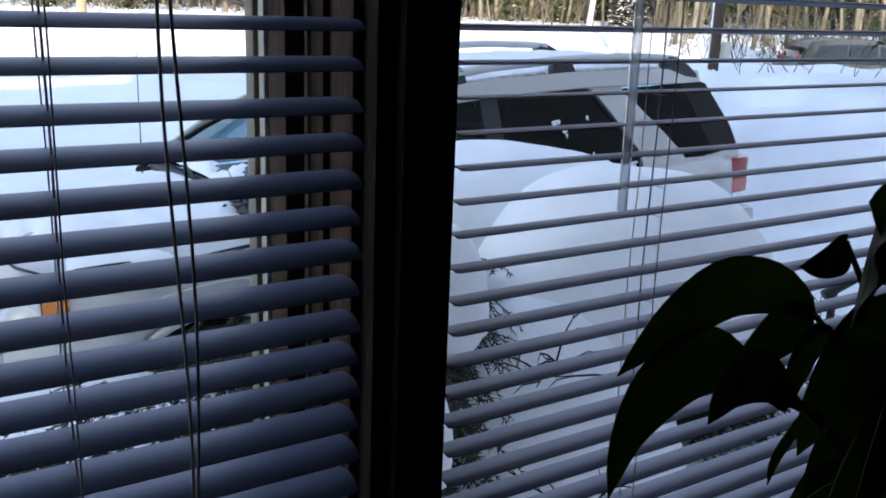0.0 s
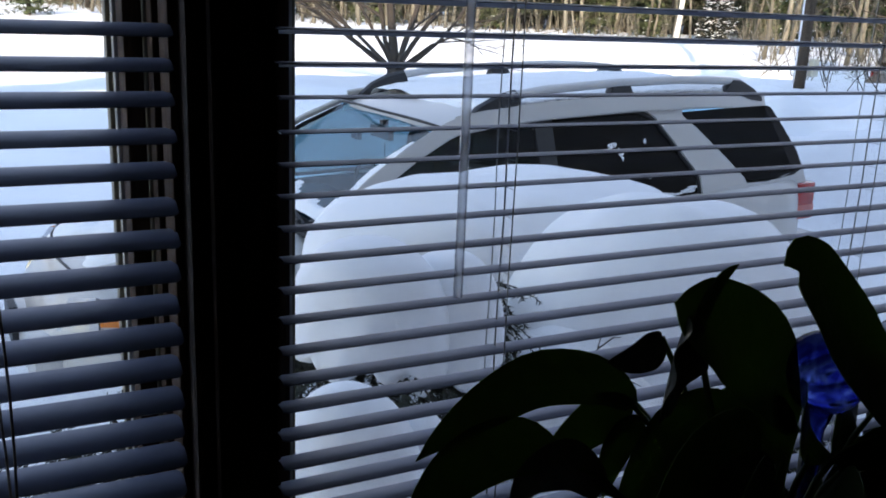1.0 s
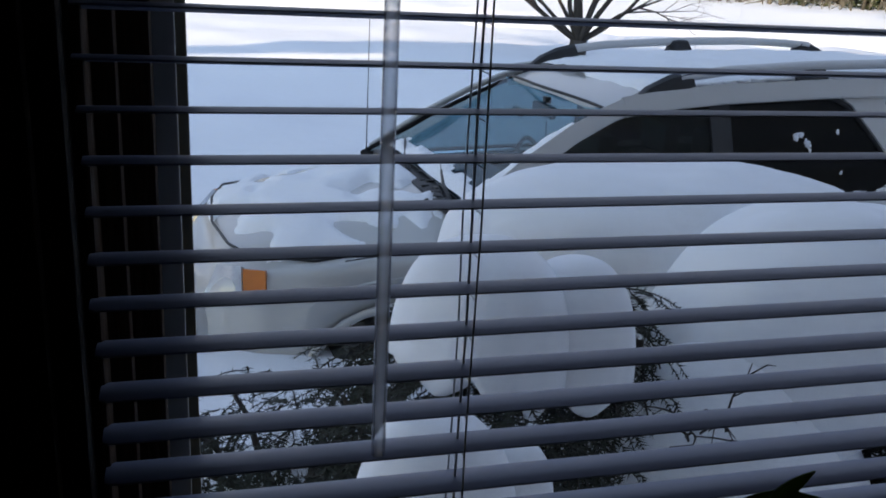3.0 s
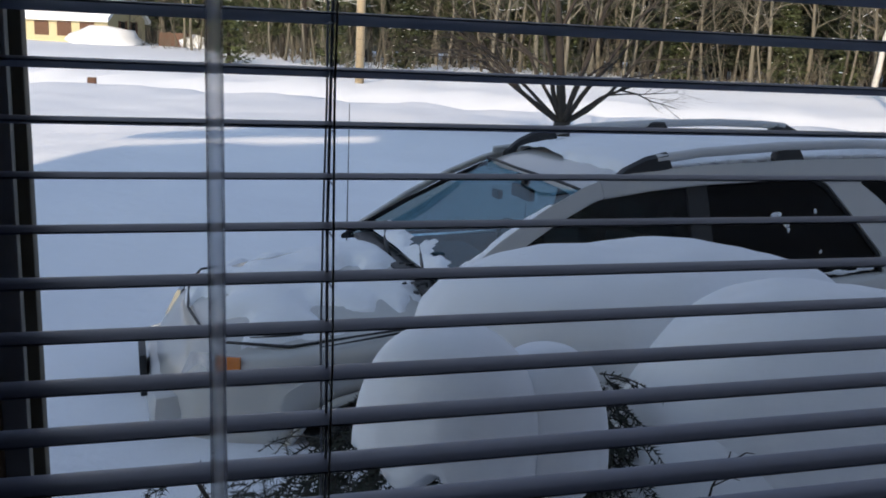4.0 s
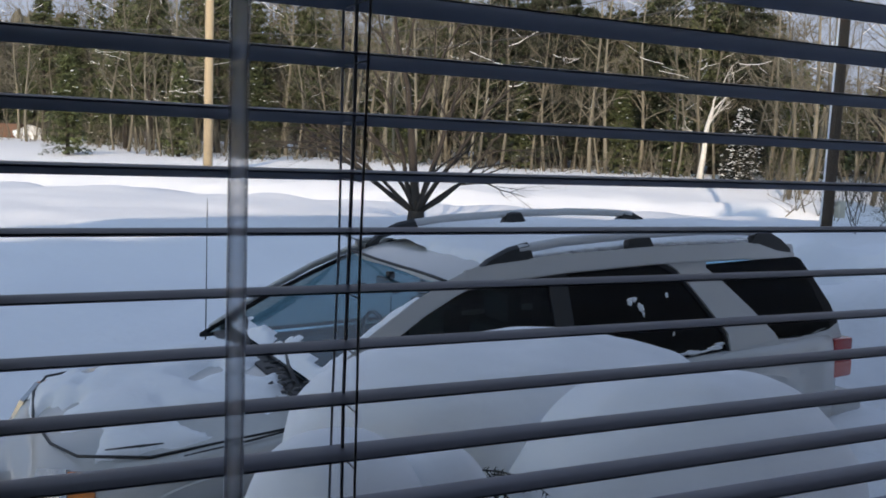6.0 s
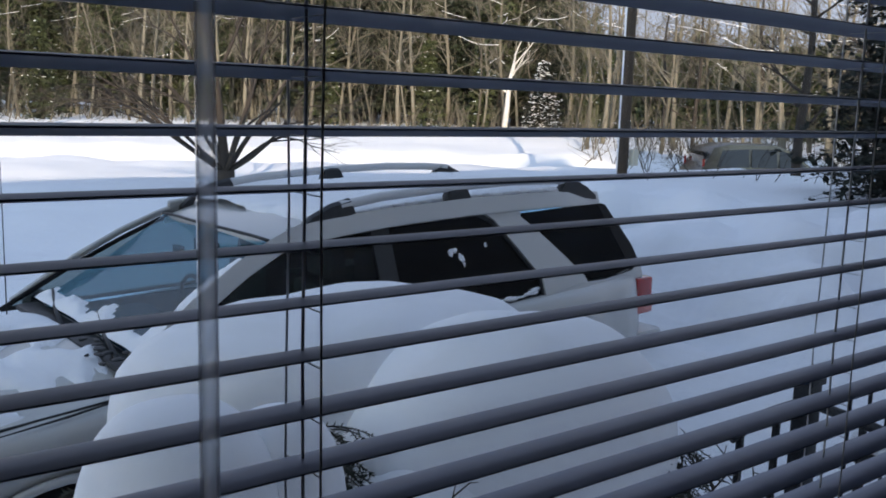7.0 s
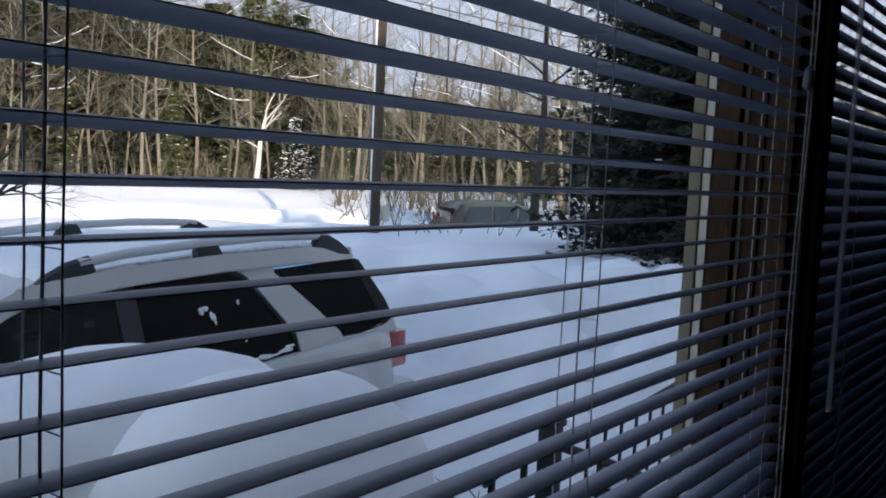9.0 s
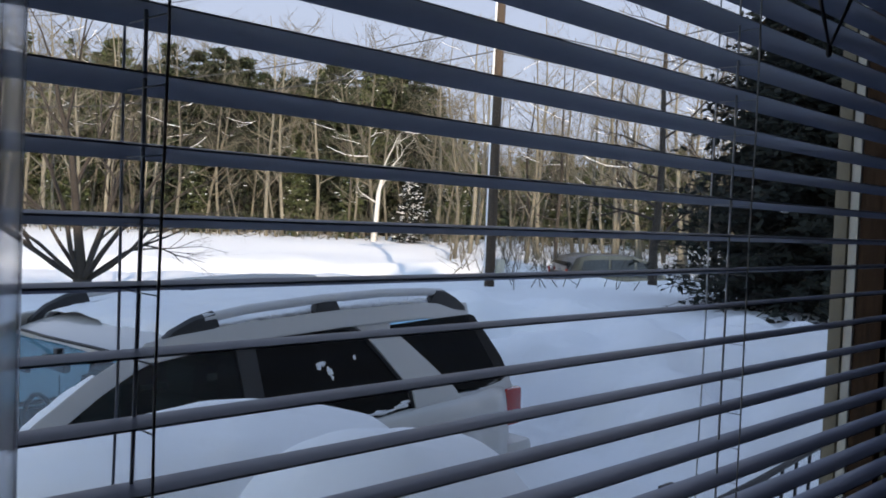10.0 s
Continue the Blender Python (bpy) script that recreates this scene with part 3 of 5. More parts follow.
def strip_bar(name, path, w, t, mat, parent, label=""):
    """A bar along a path of points, w wide across the side and t thick."""
    verts, faces = [], []
    pts = [Vector(p) for p in path]
    for i, p in enumerate(pts):
        d = (pts[min(i + 1, len(pts) - 1)] - pts[max(i - 1, 0)]).normalized()
        n = Vector((0, -1 if p.y < 0 else 1, 0.35)).normalized()
        s = d.cross(n).normalized()
        n = s.cross(d).normalized()
        ww = w[i] if isinstance(w, (list, tuple)) else w
        verts += [p + s * ww / 2, p + s * ww / 2 + n * t, p - s * ww / 2 + n * t, p - s * ww / 2]
    for i in range(len(pts) - 1):
        for k in range(4):
            a, b = i * 4 + k, i * 4 + (k + 1) % 4
            faces.append((a, b, b + 4, a + 4))
    faces += [(0, 1, 2, 3), tuple(reversed(range(len(verts) - 4, len(verts))))]
    bm = bmesh.new()
    me = bpy.data.meshes.new("tmp")
    me.from_pydata([tuple(v) for v in verts], [], faces)
    bm.from_mesh(me)
    bpy.data.meshes.remove(me)
    bmesh.ops.recalc_face_normals(bm, faces=bm.faces)
    bmesh.ops.bevel(bm, geom=list(bm.edges), offset=0.006, segments=2, affect="EDGES", clamp_overlap=True)
    return part(name, bm, mat, parent, label)


def sheet(name, corners, mat, parent, label="", thick=0.004, bulge=0.0, n=8, snow=None):
    """A curved panel through four corners: lower front, upper front, upper rear, lower rear."""
    lf, uf, ur, lr = [Vector(c) for c in corners]
    nrm = (uf - lf).cross(lr - lf).normalized()
    verts, faces = [], []
    for side in (0, 1):
        for i in range(n + 1):
            for j in range(n + 1):
                s, t = i / n, j / n
                p = (lf * (1 - s) + lr * s) * (1 - t) + (uf * (1 - s) + ur * s) * t
                p = p + nrm * (bulge * 4 * (s * (1 - s) + t * (1 - t)) * 0.5 + side * thick)
                verts.append(p)
    m = (n + 1) ** 2
    for i in range(n):
        for j in range(n):
            a = i * (n + 1) + j
            faces.append((a, a + 1, a + n + 2, a + n + 1))
            faces.append((m + a, m + a + n + 1, m + a + n + 2, m + a + 1))
    edge = [i * (n + 1) for i in range(n + 1)] + [n * (n + 1) + j for j in range(1, n + 1)] + [i * (n + 1) + n for i in range(n - 1, -1, -1)] + [j for j in range(n - 1, 0, -1)]
    for a, b in zip(edge, edge[1:] + edge[:1]):
        faces.append((a, b, m + b, m + a))
    return mesh_object(name, verts, faces, mat, parent, True, 40, label)


def poly_panel(name, outline, mat, parent, label="", thick=0.006, inner=0.0):
    """A flat-sided panel from an outline on the car's flank, following its lean."""
    bm = bmesh.new()
    vs = [bm.verts.new(p) for p in outline]
    f = bm.faces.new(vs)
    bm.normal_update()
    out = bmesh.ops.extrude_face_region(bm, geom=[f])
    y = -1 if outline[0][1] < 0 else 1
    bmesh.ops.translate(bm, verts=[g for g in out["geom"] if isinstance(g, bmesh.types.BMVert)], vec=(0, y * thick, thick * 0.35))
    return part(name, bm, mat, parent, label, True, 30)


def flank(u, h, side=-1, off=0.0):
    """A point on the leaning side glass at height h."""
    t = (h - 1.12) / (1.665 - 1.12)
    taper = 0.03 * max(0, (u - 4.0) / 0.7) + 0.0
    return (u, side * (0.845 - 0.20 * t - taper + off), h)


def car_wheel(parent, u, v):
    y = 1 if v > 0 else -1
    n = 28
    prof = [(0.20, -0.10), (0.345, -0.115), (0.372, -0.085), (0.375, 0.085), (0.345, 0.115), (0.20, 0.10)]
    verts, faces = [], []
    for k in range(n):
        a = 2 * math.pi * k / n
        verts += [(u + r * math.cos(a), v + o, 0.375 + r * math.sin(a)) for r, o in prof]
    m = len(prof)
    for k in range(n):
        for j in range(m):
            faces.append((k * m + j, k * m + (j + 1) % m, ((k + 1) % n) * m + (j + 1) % m, ((k + 1) % n) * m + j))
    tyre = mesh_object("wheel", verts, faces, M_TYRE, parent, True, 40, "black tyre on an alloy rim")
    bm = bmesh.new()
    for k in range(5):
        a = 2 * math.pi * k / 5
        b2 = box(0.03, 0.205, 0.05, 0.075, -0.028, 0.028, 0.006)
        bmesh.ops.transform(b2, verts=b2.verts, matrix=Matrix.Translation((u, v, 0.375)) @ Matrix.Rotation(a, 4, "Y") @ Matrix.Scale(y, 4, (0, 1, 0)))
        me = bpy.data.meshes.new("tmp")
        b2.to_mesh(me)
        b2.free()
        bm.from_mesh(me)
        bpy.data.meshes.remove(me)
    bmesh.ops.create_cone(bm, segments=16, radius1=0.06, radius2=0.05, depth=0.05, cap_ends=True,
                          matrix=Matrix.Translation((u, v + y * 0.065, 0.375)) @ Matrix.Rotation(radians(90), 4, "X"))
    part("rim", bm, M_ALLOY, tyre, "five-spoke alloy rim")


def rail_set(parent, side):
    """Roof rail: a silver bar on three black feet, the front one drawn out like a fin."""
    v = side * 0.645
    bar = [(2.34, v, 1.778), (2.6, v, 1.808), (3.1, v * 0.99, 1.830), (3.6, v * 0.98, 1.834), (3.95, v * 0.96, 1.820), (4.13, v * 0.945, 1.805)]
    s = Soup()
    s.tube(bar, [0.025] * len(bar), 8)
    rail = s.object("roof_rail", M_RAIL, parent, "silver roof rail", sharp=50)
    for us, hs in (((2.08, 2.17, 2.28, 2.40, 2.43), (0.010, 0.065, 0.098, 0.110, 0.03)), ((3.05, 3.08, 3.13, 3.19, 3.24), (0.03, 0.105, 0.112, 0.108, 0.02)),
                   ((4.00, 4.06, 4.14, 4.25, 4.34), (0.03, 0.105, 0.100, 0.060, 0.006))):
        verts, faces = [], []
        for u, h in zip(us, hs):
            base = table([(r[0], r[2]) for r in ROOF], u) - 0.035
            for dv, hh in ((-0.032, 0), (-0.026, h * 0.9 + 0.02), (0.0, h + 0.024), (0.026, h * 0.9 + 0.02), (0.032, 0)):
                verts.append((u, v * (1 - 0.022 * (u - 2)) + dv, base + hh))
        n = len(us)
        for i in range(n - 1):
            for k in range(5):
                a, b = i * 5 + k, i * 5 + (k + 1) % 5
                faces.append((a, b, b + 5, a + 5))
        faces += [tuple(range(5)), tuple(reversed(range(5 * n - 5, 5 * n)))]
        mesh_object("rail_foot", verts, faces, M_BLACK, rail, True, 45, "black plastic rail foot")


def snow_sheet(name, inside, height, u0, u1, v0, v1, thick, parent, label, step=0.03, lift=0.0):
    """Snow lying on a panel where inside(u, v) > 0, thinning out to its edge."""
    nu, nv = int((u1 - u0) / step) + 1, int((v1 - v0) / step) + 1
    idx, verts, faces = {}, [], []
    val = {}
    for i in range(nu):
        for j in range(nv):
            val[i, j] = inside(u0 + i * step, v0 + j * step)
    def vid(i, j):
        if (i, j) not in idx:
            u, v = u0 + i * step, v0 + j * step
            f = min(1, max(0.0, val[i, j]) * 4)
            z = height(u, v) + lift + thick * (f ** 0.5) * (1 + 0.5 * noise.noise((u * 5, v * 5, 2))) - (0.012 if val[i, j] <= 0 else 0)
            idx[i, j] = len(verts)
            verts.append((u, v, z))
        return idx[i, j]
    for i in range(nu - 1):
        for j in range(nv - 1):
            if max(val[i, j], val[i + 1, j], val[i, j + 1], val[i + 1, j + 1]) > 0:
                faces.append((vid(i, j), vid(i + 1, j), vid(i + 1, j + 1), vid(i, j + 1)))
    ob = mesh_object(name, verts, faces, M_SNOW_ROOF, None, True, 0)
    ob.matrix_world = CAR
    return tagged(ob, label, "snow", "snow lying on the parked car")


def build_suv():
    car = thing("parked_suv", CAR, "silver-grey sport utility car half buried in snow", "car")
    car_body(car)
    # roof skin
    verts, faces = [], []
    cr = 9
    for u, w, h in ROOF:
        for lay in (0, 0.03):
            for k in range(cr):
                s = -1 + 2 * k / (cr - 1)
                verts.append((u, s * w, h - lay + 0.022 * (1 - s * s) - 0.02 * abs(s) ** 6))
    for i in range(len(ROOF) - 1):
        a = i * 2 * cr
        for k in range(cr - 1):
            faces.append((a + k, a + k + 1, a + 2 * cr + k + 1, a + 2 * cr + k))
            faces.append((a + cr + k, a + 3 * cr + k, a + 3 * cr + k + 1, a + cr + k + 1))
        for k in (0, cr - 1):
            faces.append((a + k, a + cr + k, a + 3 * cr + k, a + 2 * cr + k))
    for a in (0, (len(ROOF) - 1) * 2 * cr):
        for k in range(cr - 1):
            faces.append((a + k, a + k + 1, a + cr + k + 1, a + cr + k))
    mesh_object("roof", verts, faces, M_PAINT, car, True, 45, "silver-grey roof panel")
    for sd in (-1, 1):
        def P(u, h, off=0.0):
            return flank(u, h, sd, off)
        # pillars and cant rail
        strip_bar("a_pillar", [(1.16, sd * 0.845, 1.165), (1.50, sd * 0.765, 1.395), (1.75, sd * 0.715, 1.53), (1.95, sd * 0.68, 1.615), (2.12, sd * 0.655, 1.668)], 0.085 if sd < 0 else 0.035, 0.03, M_PAINT, car)
        strip_bar("cant_rail", [(2.02, sd * 0.67, 1.640), (2.3, sd * 0.662, 1.672), (2.6, sd * 0.66, 1.692), (3.2, sd * 0.66, 1.708), (3.9, sd * 0.645, 1.702), (4.38, sd * 0.605, 1.67)], 0.10, 0.03, M_PAINT, car)
        strip_bar("b_pillar", [P(2.57, 1.12), P(2.575, 1.68)], 0.13, 0.012, M_BLACK, car, "black door pillar")
        poly_panel("c_pillar", [P(3.665, 1.10), P(3.67, 1.26), P(3.49, 1.49), P(3.38, 1.62), P(3.27, 1.69), P(3.62, 1.69), P(3.60, 1.62), P(3.70, 1.545), P(3.89, 1.375), P(4.04, 1.23), P(4.10, 1.10)], M_PAINT, car, "silver-grey slanting rear pillar", 0.026)
        poly_panel("quarter_panel", [P(3.55, 1.10, 0.03), P(3.6, 1.165, 0.02), P(4.0, 1.20, 0.012), P(4.26, 1.19, 0.008), P(4.56, 1.225, -0.01), P(4.67, 1.255, -0.03), P(4.71, 1.10, -0.05)], M_PAINT, car, "silver-grey quarter panel", 0.016)
        # side glass
        poly_panel("front_door_glass", [P(1.13, 1.15), P(1.51, 1.36), P(1.76, 1.485), P(1.96, 1.575), P(2.17, 1.63), P(2.51, 1.652), P(2.51, 1.15)], M_GLASS_DOOR, car, "dark front door glass", 0.004)
        poly_panel("rear_door_glass", [P(2.635, 1.15), P(2.635, 1.655), P(3.28, 1.655), P(3.36, 1.615), P(3.48, 1.48), P(3.645, 1.26), P(3.655, 1.16)], M_GLASS_SIDE, car, "dark privacy glass", 0.004)
        poly_panel("quarter_glass", [P(3.873, 1.385, 0.004), P(3.694, 1.555, 0.004), P(3.600, 1.625, 0.004), P(3.619, 1.640, 0.004), P(3.976, 1.647, 0.008), P(4.361, 1.648, 0.010), P(4.399, 1.635, 0.010), P(4.502, 1.50, 0.002), P(4.615, 1.35, -0.015), P(4.667, 1.235, -0.03), P(4.540, 1.205, -0.012), P(4.352, 1.195, 0.0), P(4.108, 1.205, 0.004), P(4.023, 1.23, 0.004)],
                   M_GLASS_SIDE, car, "dark rear quarter glass", 0.020)
        strip_bar("window_trim", [P(1.10, 1.13, 0.004), P(1.50, 1.365, 0.004), P(1.75, 1.492, 0.004), P(1.95, 1.582, 0.004), P(2.16, 1.638, 0.004), P(2.5, 1.66, 0.004), P(3.27, 1.662, 0.004), P(3.37, 1.618, 0.004), P(3.49, 1.485, 0.004), P(3.66, 1.26, 0.004), P(3.665, 1.15, 0.004)], 0.032, 0.012, M_BLACK, car, "black window trim")
        strip_bar("belt_moulding", [P(1.10, 1.13, 0.01), P(3.66, 1.155, 0.01)], 0.03, 0.012, M_BLACK, car, "black belt moulding")
        # doors: seams, handles
        for u in (2.58, 3.68):
            strip_bar("door_seam", [(u, sd * 0.938, 0.55), (u, sd * 0.932, 0.95), (u + 0.01, sd * 0.885, 1.10)], 0.008, 0.002, M_BLACK, car)
        for u in (2.40, 3.36):
            part("door_handle", box(u, u + 0.2, sd * 0.93 - 0.016, sd * 0.93 + 0.016, 0.985, 1.02, 0.008), M_BLACK, car, "dark door handle")
        strip_bar("side_moulding", [(1.25, sd * 0.937, 0.66), (3.3, sd * 0.937, 0.68)], 0.07, 0.014, M_BLACK, car, "dark side moulding")
        # arch lips
        for c in (0.86, 3.76):
            s = Soup()
            pts = [(c + 0.452 * math.cos(a), sd * (table(HALF, c + 0.452 * math.cos(a)) * 0.985 + 0.004), 0.37 + 0.452 * math.sin(a)) for a in [math.pi * j / 16 for j in range(17)]]
            s.tube(pts, [0.022] * 17, 6)
            s.object("arch_lip", M_PAINT, car)
        # lamps
        lamp = part("tail_lamp", box(4.585, 4.755, sd * 0.755 - 0.065, sd * 0.755 + 0.065, 0.90, 1.15, 0.02), M_RED, car, "red tail lamp")
        part("reverse_lens", box(4.580, 4.759, sd * 0.755 - 0.068, sd * 0.755 + 0.068, 0.905, 1.005, 0.015), M_RED_PALE, lamp, "pale red lens")
        def lens(name, q, mat, owner, label, t):
            return sheet(name, [(u, sd * v, h) for u, v, h in (q if sd < 0 else (q[3], q[2], q[1], q[0]))], mat, owner, label, t)
        head = lens("head_lamp", ((0.03, 0.54, 0.81), (0.10, 0.52, 0.95), (0.19, 0.695, 0.99), (0.185, 0.725, 0.85)), M_LAMP, car, "clear head lamp", 0.025)
        lens("indicator", ((0.19, 0.735, 0.865), (0.195, 0.715, 0.985), (0.285, 0.765, 0.985), (0.285, 0.785, 0.865)), M_ORANGE, head, "amber turn indicator", 0.02)
        # mirrors
        bm = box(1.27, 1.38, sd * 0.98 - 0.09, sd * 0.98 + 0.09, 1.07, 1.19, 0.03)
        mir = part("door_mirror", bm, M_BLACK, car, "black door mirror")
        part("mirror_arm", box(1.30, 1.38, sd * 0.87 - 0.05, sd * 0.87 + 0.05, 1.07, 1.11, 0.012), M_BLACK, mir)
        for u in (0.86, 3.76):
            car_wheel(car, u, sd * 0.80)
        rail_set(car, sd)
    # windscreen, tailgate glass
    sheet("windscreen", [(1.25, -0.76, 1.165), (1.96, -0.61, 1.622), (1.96, 0.61, 1.622), (1.25, 0.76, 1.165)], M_GLASS_FRONT, car, "blue-tinted windscreen", 0.005, -0.04, 12)
    s = Soup()
    s.tube([(1.955 + 0.03 * math.cos(j * math.pi / 8) - 0.03, -0.61 + 1.22 * j / 16, 1.632 + 0.022 * math.sin(math.pi * j / 16)) for j in range(17)], [0.009] * 17, 6)
    s.object("windscreen_trim", M_BLACK, car, "black strip along the windscreen's top")
    sheet("tailgate_glass", [(4.72, -0.68, 1.19), (4.43, -0.56, 1.69), (4.43, 0.56, 1.69), (4.72, 0.68, 1.19)], M_GLASS_FRONT, car, "tailgate glass", 0.005, 0.02, 6)
    part("rear_bumper", box(4.54, 4.85, -0.86, 0.86, 0.50, 0.80, 0.06), M_PAINT, car, "grey rear bumper")
    part("front_bumper", box(-0.09, 0.22, -0.58, 0.58, 0.50, 0.78, 0.10), M_PAINT, car, "grey front bumper")
    part("grille", box(-0.055, 0.0, -0.34, 0.34, 0.60, 0.70, 0.015), M_BLACK, car, "black grille")
    part("number_plate", box(-0.12, -0.085, -0.15, 0.15, 0.60, 0.82, 0.004), M_BLACK, car, "dark number plate")
    # cabin
    for sd in (-1, 1):
        part("door_trim", box(1.32, 4.48, min(sd * 0.775, sd * 0.805), max(sd * 0.775, sd * 0.805), 0.80, 1.125, 0.01), M_CABIN, car, "dark door lining")
    part("cabin_floor", box(1.32, 4.50, -0.77, 0.77, 0.79, 0.83, 0.01), M_CABIN, car, "dark cabin carpet")
    part("dashboard", box(1.30, 1.85, -0.68, 0.68, 0.86, 1.12, 0.06), M_CABIN, car, "dark dashboard")
    for v in (-0.38, 0.38):
        seat = part("seat", box(2.35, 2.50, v - 0.24, v + 0.24, 0.78, 1.34, 0.06), M_CABIN, car, "dark seat")
        part("headrest", box(2.38, 2.48, v - 0.13, v + 0.13, 1.36, 1.53, 0.04), M_CABIN, seat)
        part("headrest", box(3.38, 3.47, v - 0.12, v + 0.12, 1.30, 1.45, 0.04), M_CABIN, seat)
    part("rear_bench", box(3.32, 3.50, -0.66, 0.66, 0.78, 1.28, 0.06), M_CABIN, car, "dark rear bench")
    s = Soup()
    s.tube([(2.02 + 0.0 * k, 0.38 + 0.19 * math.cos(k * math.pi / 8), 1.10 + 0.19 * math.sin(k * math.pi / 8)) for k in range(17)], [0.014] * 17, 6)
    s.object("steering_wheel", M_BLACK, car)
    im = part("interior_mirror", box(1.90, 1.94, -0.13, 0.11, 1.49, 1.56, 0.012), M_BLACK, car, "black interior mirror")
    part("mirror_stem", box(1.92, 1.96, -0.02, 0.02, 1.555, 1.595, 0.006), M_BLACK, im)
    part("toll_tag", box(1.84, 1.87, 0.15, 0.24, 1.46, 1.51, 0.004), M_BLACK, car, "small dark windscreen tag")
    s = Soup()
    s.tube([(1.94, -0.01, 1.46), (1.94, -0.01, 1.31)], [0.004, 0.004], 5)
    s.object("hanging_strap", M_BLACK, car)
    # wipers and antenna
    for v0, v1 in ((-0.62, 0.02), (0.10, 0.70)):
        s = Soup()
        s.tube([(1.19, v0, 1.185), (1.255, (v0 + v1) / 2, 1.205), (1.34, v1, 1.250)], [0.014, 0.012, 0.007], 6)
        s.object("wiper", M_BLACK, car, "black wiper")
    part("cowl", box(1.15, 1.27, -0.74, 0.74, 1.150, 1.180, 0.01), M_BLACK, car, "black cowl grille")
    s = Soup()
    s.tube([(1.12, 0.80, 1.06), (1.14, 0.80, 1.95)], [0.004, 0.002], 5)
    s.object("antenna", M_BLACK, car, "thin whip antenna")

    # snow lying on it
    def hood_h(u, v):
        w, b, c = table(HALF, u), table(BELT, u), table(CROWN, u)
        s = abs(v) / w
        return b + (c - b) * (1 - smoothstep(0.3, 0.92, s))
    def hood_in(u, v):
        n = noise.noise((u * 2.6, v * 2.2, 4)) + 0.5 * noise.noise((u * 9, v * 5, 8))
        return min(0.24 + 1.0 * n, (table(HALF, u) * 0.86 - abs(v)) * 4, (1.19 - u) * 3, (u - 0.13) * 4)
    snow_sheet("hood_snow", hood_in, hood_h, -0.02, 1.26, -0.84, 0.84, 0.045, car, "patchy snow lying on the car's hood", 0.028, 0.004)
    def roof_h(u, v):
        w, h = table([(r[0], r[1]) for r in ROOF], u), table([(r[0], r[2]) for r in ROOF], u)
        s = min(1, abs(v) / w)
        return h + 0.022 * (1 - s * s) - 0.02 * s ** 6
    def roof_in(u, v):
        n = noise.noise((u * 3, v * 3, 14)) + 0.6 * noise.noise((u * 11, v * 9, 3))
        edge = 0.585 if u < 3.4 else 0.585 - 0.25 * (u - 3.4)
        return min((edge - abs(v)) * 4 + 0.12 * n, (u - 2.14 + 0.10 * v) * 4 + 0.2 * n, (4.3 - u) * 3 + 0.3 * n)
    snow_sheet("roof_snow", roof_in, roof_h, 2.14, 4.46, -0.6, 0.6, 0.032, car, "snow lying between the car's roof rails", 0.03, 0.004)
    def screen_h(u, v):
        return 1.165 + (u - 1.25) / 0.71 * 0.457 + 0.020
    def screen_in(u, v):
        n = noise.noise((u * 6, v * 4, 31)) + 0.5 * noise.noise((u * 18, v * 14, 12))
        low = 0.5 - (u - 1.26) * (5.5 if abs(v + 0.05) < 0.34 else 7.5) + 0.35 * n
        side = (-v - 0.60 + 0.09 * (u - 1.26) * 1.6) * 7 - (u - 1.72) * 1.4 + 0.5 * n - 0.1
        return max(low, min(side, 0.5)) if abs(v) < 0.74 - 0.20 * (u - 1.26) else -1
    snow_sheet("windscreen_snow", screen_in, screen_h, 1.25, 1.82, -0.74, 0.74, 0.02, car, "snow caught at the foot of the windscreen", 0.024, 0.004)
    rng = random.Random(9)
    for u, h, a, b, k in ((3.045, 1.478, 0.022, 0.020, 5), (3.09, 1.425, 0.016, 0.026, 5), (3.29, 1.495, 0.010, 0.016, 3), (3.29, 1.29, 0.008, 0.014, 2), (3.40, 1.180, 0.07, 0.010, 8), (3.58, 1.195, 0.05, 0.012, 6)):
        s = Soup()
        for j in range(k):
            p = flank(u + rng.gauss(0, a * 0.6), h + rng.gauss(0, b * 0.6), -1, 0.004)
            s.blob(p, (a * rng.uniform(0.5, 0.9), 0.006, b * rng.uniform(0.5, 0.9)), rng, 6, 9, 0.9)
        s.object("snow_patch", M_SNOW_ROOF, car, "snow stuck to the side glass")
    s = Soup()
    edge = [(0.50, -0.78, 1.02), (0.24, -0.66, 1.025), (0.16, -0.42, 1.015), (0.125, 0.0, 1.0), (0.16, 0.42, 1.015), (0.24, 0.66, 1.025), (0.50, 0.78, 1.02), (1.1, 0.83, 1.08)]
    s.tube([(1.12, -0.83, 1.08)] + edge, [0.007] * 9, 5)
    s.object("hood_seam", M_BLACK, car, "dark seam round the hood")
    s = Soup()
    for j in range(16):
        u, v = 1.05 + rng.uniform(0, 0.22), rng.uniform(-0.70, 0.10)
        s.blob((u, v, table(CROWN, min(u, 1.27)) + 0.03), (rng.uniform(0.008, 0.030), rng.uniform(0.008, 0.045), 0.006), rng, 5, 7, 0.9)
    s.object("cowl_debris", M_BLACK, car, "dark leaf litter at the windscreen's foot")
    for q in ([(0.62, -0.86, 1.035), (0.90, -0.86, 1.06), (1.14, -0.85, 1.085)], [(0.34, -0.70, 1.05), (0.48, -0.74, 1.06), (0.56, -0.76, 1.065)]):
        s = Soup()
        s.tube(q, [0.003, 0.006, 0.003], 5)
        s.object("fender_seam", M_BLACK, car, "dark seam along the fender")
    s = Soup()
    for sgn in (-1, 1):
        for k in range(24):
            u = 2.35 + k * 0.08
